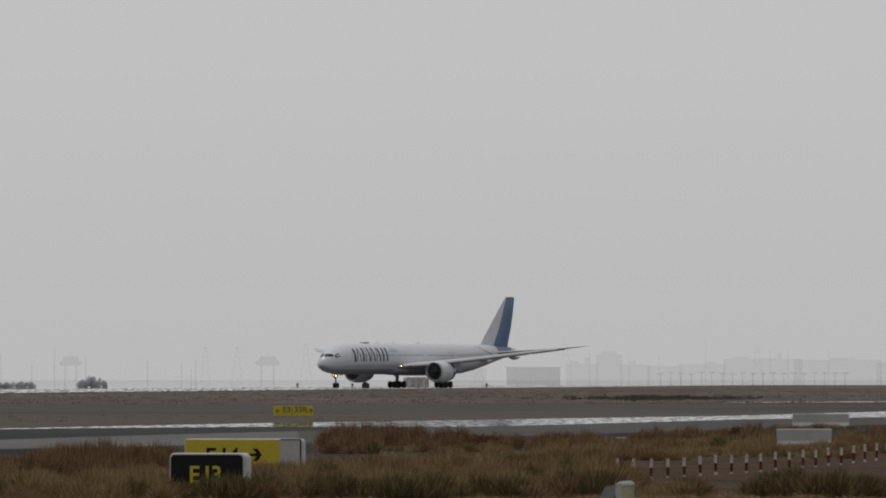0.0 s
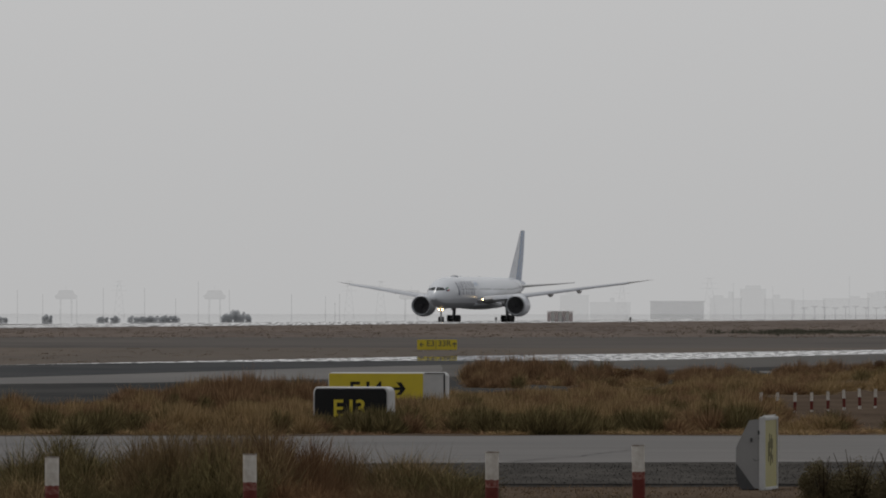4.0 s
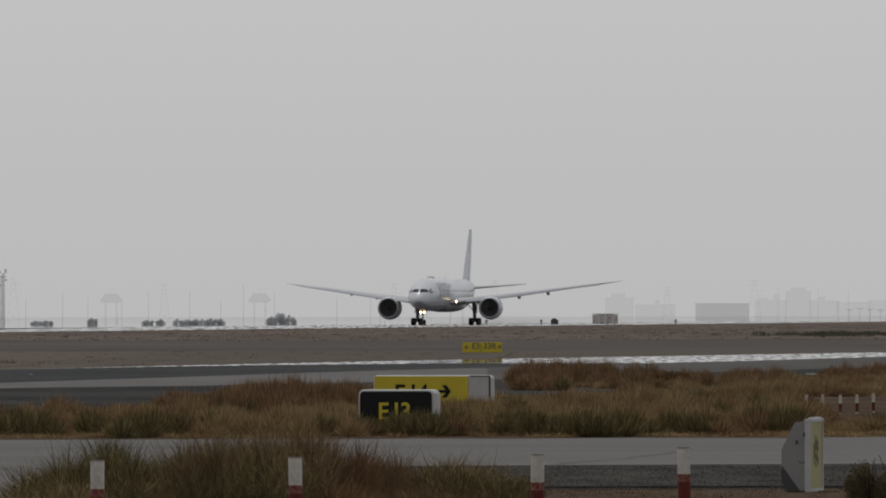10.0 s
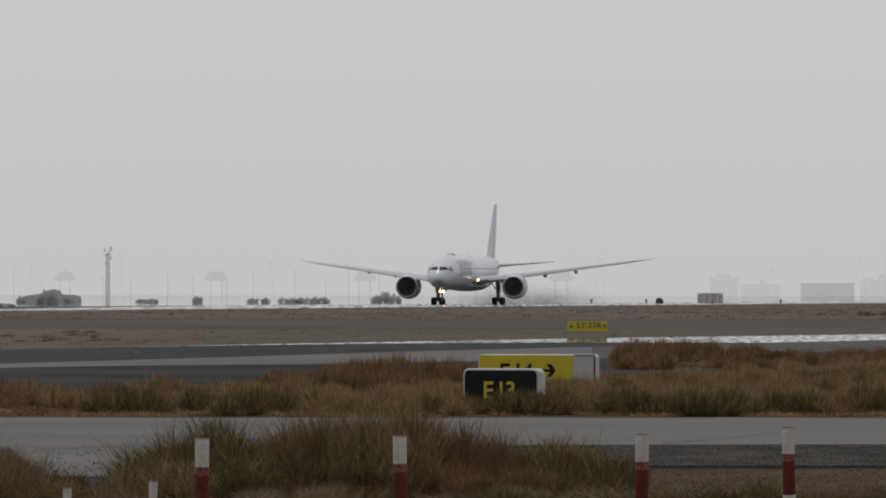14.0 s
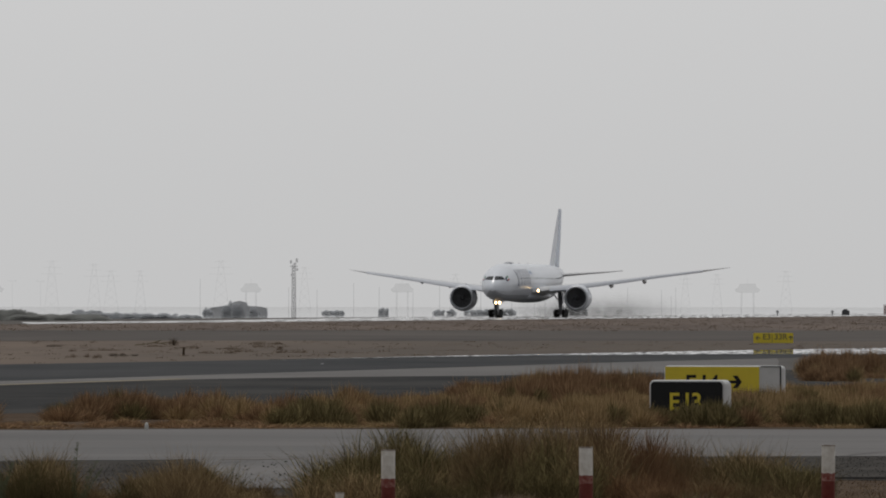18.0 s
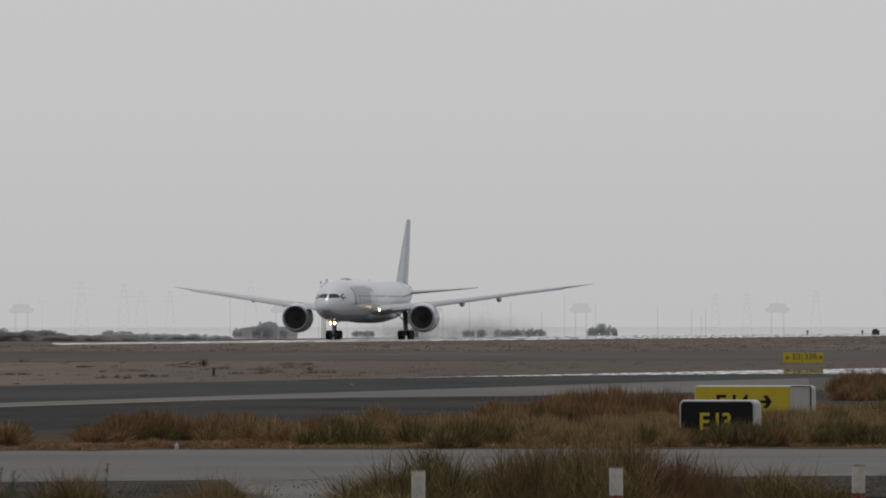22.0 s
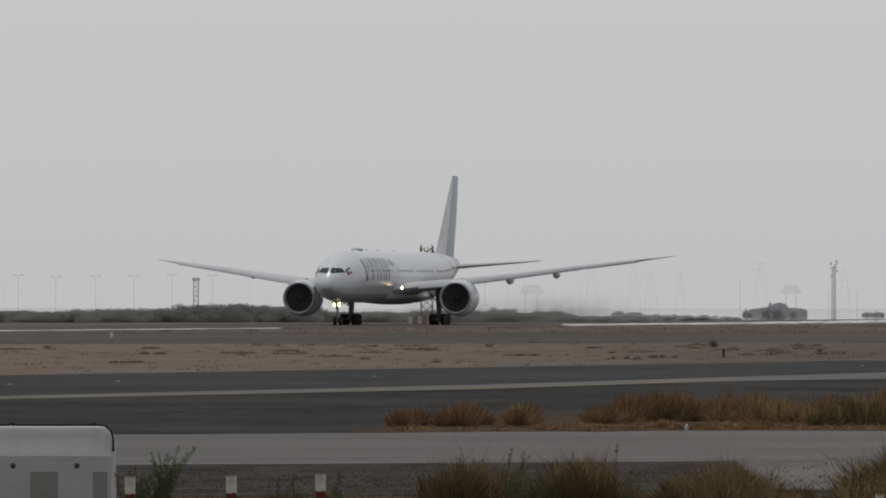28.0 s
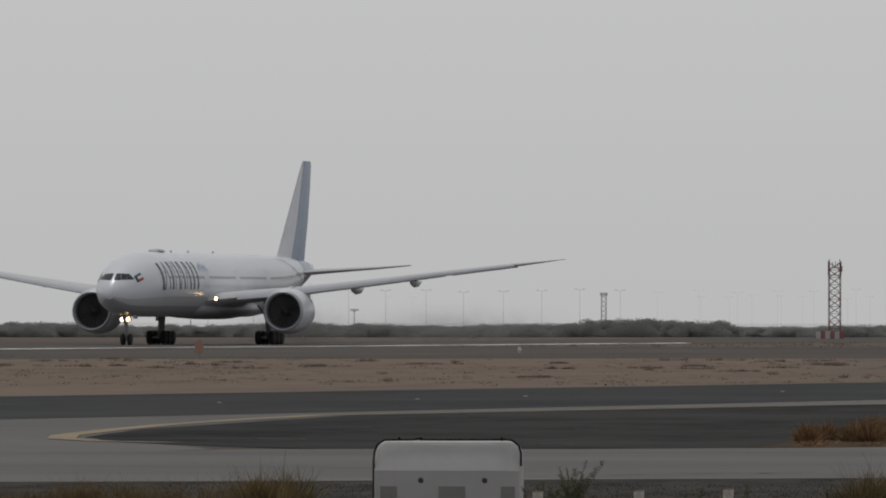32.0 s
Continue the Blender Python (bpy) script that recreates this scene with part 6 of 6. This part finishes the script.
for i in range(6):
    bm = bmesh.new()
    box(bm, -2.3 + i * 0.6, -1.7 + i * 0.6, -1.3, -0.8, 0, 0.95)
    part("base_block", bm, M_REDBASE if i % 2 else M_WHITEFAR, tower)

# grey antenna mast
mast = thing("antenna_mast", "tall grey lattice mast with antenna panels, in haze", "mast", pose(across(-631, 2300), 2300, 0))
bm = bmesh.new()
for sx, sy in ((-0.4, -0.4), (0.4, -0.4), (0, 0.4)):
    tube(bm, (sx, sy, 0), (sx * 0.8, sy * 0.8, 10.3), 0.13, 0.1, 6)
for k in range(14):
    z = 0.72 * k
    tube(bm, (-0.4, -0.4, z), (0.4, -0.4, z + 0.72), 0.07, n=5)
    tube(bm, (0.4, -0.4, z), (-0.4, -0.4, z + 0.72), 0.07, n=5)
part("shaft", bm, M_MAST, mast, "grey lattice mast shaft")
for x, z, w, h in ((-0.6, 10.9, 0.45, 0.8), (0.62, 11.2, 0.5, 1.0), (0.2, 10.5, 0.6, 0.5), (0.7, 9.3, 0.4, 0.7), (-0.5, 8.2, 0.3, 0.6)):
    bm = bmesh.new()
    box(bm, x - w / 2, x + w / 2, -0.3, 0.1, z - h / 2, z + h / 2, 0.12)
    part("antenna_panel", bm, M_MAST, mast)
bm = bmesh.new()
box(bm, -0.8, 0.8, -0.5, 0.5, 9.9, 10.1)
part("platform", bm, M_MAST, mast)


def light_pole(u, d, h, arm, material=M_STEELFAR, r=0.14):
    s = thing("light_pole", "far grey light pole with crossarm lamps in haze", "lamp post", pose(across(u, d), d, 0), "far light poles")
    bm = bmesh.new()
    tube(bm, (0, 0, 0), (0, 0, h), r, r * 0.8, 6)
    part("pole", bm, material, s)
    if arm:
        bm = bmesh.new()
        box(bm, -arm, arm, -0.1, 0.1, h - 0.15, h)
        part("crossarm", bm, material, s)
        for k in (-1, 1):
            bm = bmesh.new()
            box(bm, k * arm - 0.35, k * arm + 0.35, -0.15, 0.15, h - 0.05, h + 0.25)
            part("lamp_head", bm, material, s)


for i in range(16):
    u = -2291 + 69.5 * i + rnd.uniform(-4, 4)
    light_pole(u, 2400, 8.5 + rnd.uniform(-0.4, 0.4), 0.9, M_STEELFAR if i < 9 else M_STEELPALE)
for u in (-2473, -2391, -2335):
    light_pole(u, 2400, 8.5, 0.9)
for u in (-2504, -2328, -2210):
    light_pole(u, 1500, 3.6, 0.25, M_MAST, 0.13)
for u in (-2150, -2105, -1590, -1540, -1500, -1448, -1410, -1330, -1290, -1250, -1210, -1130, -1080):
    light_pole(u, 2900, 7.8 + rnd.uniform(-0.8, 0.8), 0.8, M_STEELPALE, 0.16)
for u, h in ((-797, 8), (-525, 7), (-373, 7.5), (-245, 5), (-205, 9), (-150, 7), (-40, 6), (20, 5.5), (37, 4), (45, 6), (-640, 6), (-590, 5.5), (-480, 6), (-300, 7.5), (-420, 5)):
    light_pole(u, 2600, h, 0, M_STEELFAR, 0.14)
dark = thing("steel_mast", "slim dark steel mast with red base in haze", "mast", pose(across(-1764, 1500), 1500, 0))
bm = bmesh.new()
for sx in (-0.32, 0.32):
    for sy in (-0.32, 0.32):
        tube(bm, (sx, sy, 0), (sx, sy, 5.9), 0.06, n=6)
for k in range(9):
    tube(bm, (-0.32, -0.32, k * 0.65), (0.32, -0.32, k * 0.65 + 0.65), 0.05, n=5)
    tube(bm, (0.32, -0.32, k * 0.65), (-0.32, -0.32, k * 0.65 + 0.65), 0.05, n=5)
part("lattice", bm, M_BUSHPALE, dark, "dark lattice shaft")
bm = bmesh.new()
box(bm, -0.5, 0.5, -0.4, 0.4, 5.7, 6.1)
part("head", bm, M_BUSHPALE, dark)


def water_tower(u, d, w, z0, z1):
    s = thing("water_tower", "far pale elevated water tank on legs in haze", "water tower", pose(across(u, d), d, 0), "far water towers")
    bm = bmesh.new()
    loft(bm, [[(r * math.cos(2 * math.pi * k / 16), r * math.sin(2 * math.pi * k / 16), z) for k in range(16)] for r, z in ((w * 0.5, z0), (w * 0.62, z0 + (z1 - z0) * 0.35), (w * 0.45, z0 + (z1 - z0) * 0.6), (w * 0.36, z1))])
    part("tank", bm, M_TANK, s, "", 40)
    for k in range(4):
        a = math.pi / 4 + math.pi / 2 * k
        bm = bmesh.new()
        tube(bm, (w * 0.42 * math.cos(a), w * 0.42 * math.sin(a), 0), (w * 0.4 * math.cos(a), w * 0.4 * math.sin(a), z0 + 0.2), 0.28, n=6)
        part("leg", bm, M_STEELPALE, s)
    bm = bmesh.new()
    tube(bm, (0, 0, z1), (0, 0, z1 + 1.2), 0.15, n=6)
    part("finial", bm, M_STEELPALE, s)


for u, w in ((-1167, 5.5), (-707, 4.6), (-439, 5.0), (-176, 5.0), (172, 5.5)):
    water_tower(u, 2900, w, 5.0, 7.4)


def pylon(u, d, h, w, material=M_STEELPALE):
    s = thing("power_pylon", "very far pale steel power pylon in haze", "pylon", pose(across(u, d), d, 0), "far power pylons")
    bm = bmesh.new()
    for sx in (-1, 1):
        tube(bm, (sx * w, 0, 0), (sx * w * 0.2, 0, h), 0.17, 0.12, 5)
    for k in range(5):
        z = h * k / 5
        a, b = w * (1 - 0.8 * k / 5), w * (1 - 0.8 * (k + 1) / 5)
        tube(bm, (-a, 0, z), (b, 0, z + h / 5), 0.1, n=5)
        tube(bm, (a, 0, z), (-b, 0, z + h / 5), 0.1, n=5)
    part("lattice", bm, material, s)
    for z, l in ((0.72, 1.5), (0.85, 1.2), (0.97, 0.8)):
        bm = bmesh.new()
        tube(bm, (-w * l, 0, h * z), (w * l, 0, h * z), 0.12, n=5)
        part("crossarm", bm, material, s)


for u, h, w in ((-2290, 13, 1.8), (-1060, 15, 2.2), (-985, 14, 2.0), (-955, 12, 2.2), (-903, 12, 1.6), (-760, 15, 2.4), (-612, 13, 1.8), (-345, 11, 1.6), (62, 11, 1.5), (118, 11, 1.6), (240, 12, 1.8), (545, 10, 1.6),
                (700, 12, 2.0), (1040, 11, 1.8)):
    pylon(u, 3300, h, w)


def far_building(u0, u1, d, h, material, label, blocks=()):
    x0, x1 = across(u0, d), across(u1, d)
    s = thing("far_building", label, "building", pose(x0, d, 0), "far hazy buildings")
    w = x1 - x0
    bm = bmesh.new()
    box(bm, 0, w, 0, 14, 0, h)
    part("wall", bm, material, s)
    bm = bmesh.new()
    box(bm, -0.2, w + 0.2, -0.2, 14.2, h, h + 0.35)
    part("roof", bm, material, s)
    for a, b, up in blocks:
        bm = bmesh.new()
        box(bm, w * a, w * b, 2, 10, h + 0.35, h + up)
        part("roof_block", bm, material, s)


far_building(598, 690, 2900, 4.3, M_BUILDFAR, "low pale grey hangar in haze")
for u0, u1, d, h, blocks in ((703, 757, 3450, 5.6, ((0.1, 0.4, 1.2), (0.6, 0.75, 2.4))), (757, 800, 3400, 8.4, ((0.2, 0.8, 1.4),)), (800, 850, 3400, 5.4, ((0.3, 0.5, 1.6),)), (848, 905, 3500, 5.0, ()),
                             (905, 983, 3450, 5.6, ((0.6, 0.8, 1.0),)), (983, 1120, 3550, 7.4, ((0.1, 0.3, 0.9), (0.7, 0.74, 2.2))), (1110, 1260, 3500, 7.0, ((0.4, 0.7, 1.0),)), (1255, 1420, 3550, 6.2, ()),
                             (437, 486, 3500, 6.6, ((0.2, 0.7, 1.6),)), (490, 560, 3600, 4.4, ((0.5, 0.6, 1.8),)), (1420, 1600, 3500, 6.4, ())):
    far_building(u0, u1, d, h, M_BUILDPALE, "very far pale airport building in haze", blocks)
for u, h in ((948, 12.8), (1062, 10.7), (1094, 10.2), (1166, 10.7), (1260, 10.7), (812, 9.5), (742, 10.4), (866, 8.8)):
    light_pole(u, 3400, h, 0, M_STEELPALE, 0.3)
for i in range(19):
    light_pole(868 + 18.2 * i, 2650, 2.9 + rnd.uniform(-0.2, 0.2), 0.45, M_STEELFAR, 0.16)
# red and white equipment shelter and small roadside boxes
hut = thing("equipment_shelter", "small red and white striped equipment shelter beyond runway", "shelter", pose(across(413, 2250), 2250, 0))
for i in range(7):
    bm = bmesh.new()
    box(bm, i * 0.74, i * 0.74 + 0.72, 0, 2.2, 0.0, 2.0 - (0.1 if i in (0, 6) else 0))
    part("wall_panel", bm, M_REDFAR if i % 2 == 0 else M_WHITEFAR, hut)
bm = bmesh.new()
box(bm, -0.1, 5.3, -0.1, 2.3, 2.0, 2.12)
part("roof", bm, M_REDFAR, hut)
cab = thing("equipment_box", "small dark equipment cabinet beyond runway", "cabinet", pose(across(339, 2180), 2180, 0))
bm = bmesh.new()
box(bm, 0, 1.5, 0, 1, 0, 0.95, 0.08)
part("body", bm, M_DARKMETAL, cab)
bm = bmesh.new()
box(bm, 0.25, 1.1, 0.1, 0.9, 0.9, 1.2, 0.06)
part("cover", bm, M_DARKMETAL, cab)
for u in (322, 225, 440, 560):
    l = thing("edge_light", "small pale runway edge light fixture", "lamp", pose(across(u, 2120), 2120, 0), "edge lights")
    bm = bmesh.new()
    tube(bm, (0, 0, 0), (0, 0, 0.5), 0.12, n=8)
    tube(bm, (0, 0, 0.5), (0, 0, 1.0), 0.3, 0.2, 10)
    part("housing", bm, M_GEAR, l)


# ---- movement ----
def motions():
    # seconds, metres still to roll along the runway
    roll = [(5, -1113.6), (6, -1100.4), (7, -1085.2), (8, -1068.1), (9, -1048.9), (11, -1004.1), (13, -950.6), (15, -888.2), (17, -816.6), (19, -735.9), (21, -646.2),
            (23, -547.4), (25, -439.9), (26, -383.0), (27, -324.1), (28, -263.1), (29, -200.2), (30, -135.5), (31, -68.9), (32, 0.0)]
    turn = [(0, 49.9, 2200, -33.5), (1, 45.0, 2198, -30.1), (2, 40.4, 2195, -24.9), (3, 36.4, 2190, -19.9), (4, 33.0, 2182, -15.2)]
    h = radians(-8.444)
    rows = [(t, pose(x, y, 0, 0, 0, a)) for t, x, y, a in turn]
    for t, d in roll:
        a = {5: -11.5, 6: -9.3}.get(t, -8.444)
        rows.append((t, pose(-134.47 + d * math.sin(h), 1066.1 - d * math.cos(h), 0.02, 0, 0, a)))
    walk(plane, rows)
    # the dust rises from the runway once the engines run up
    rise = {9: -5.5, 11: -1.2, 13: -0.6, 15: -0.3, 17: -0.1}
    walk(plume, [(t, Matrix.Translation((0, 0, -9 if t < 9 else rise.get(t, 0.0))) @ m) for t, m in rows])


motions()
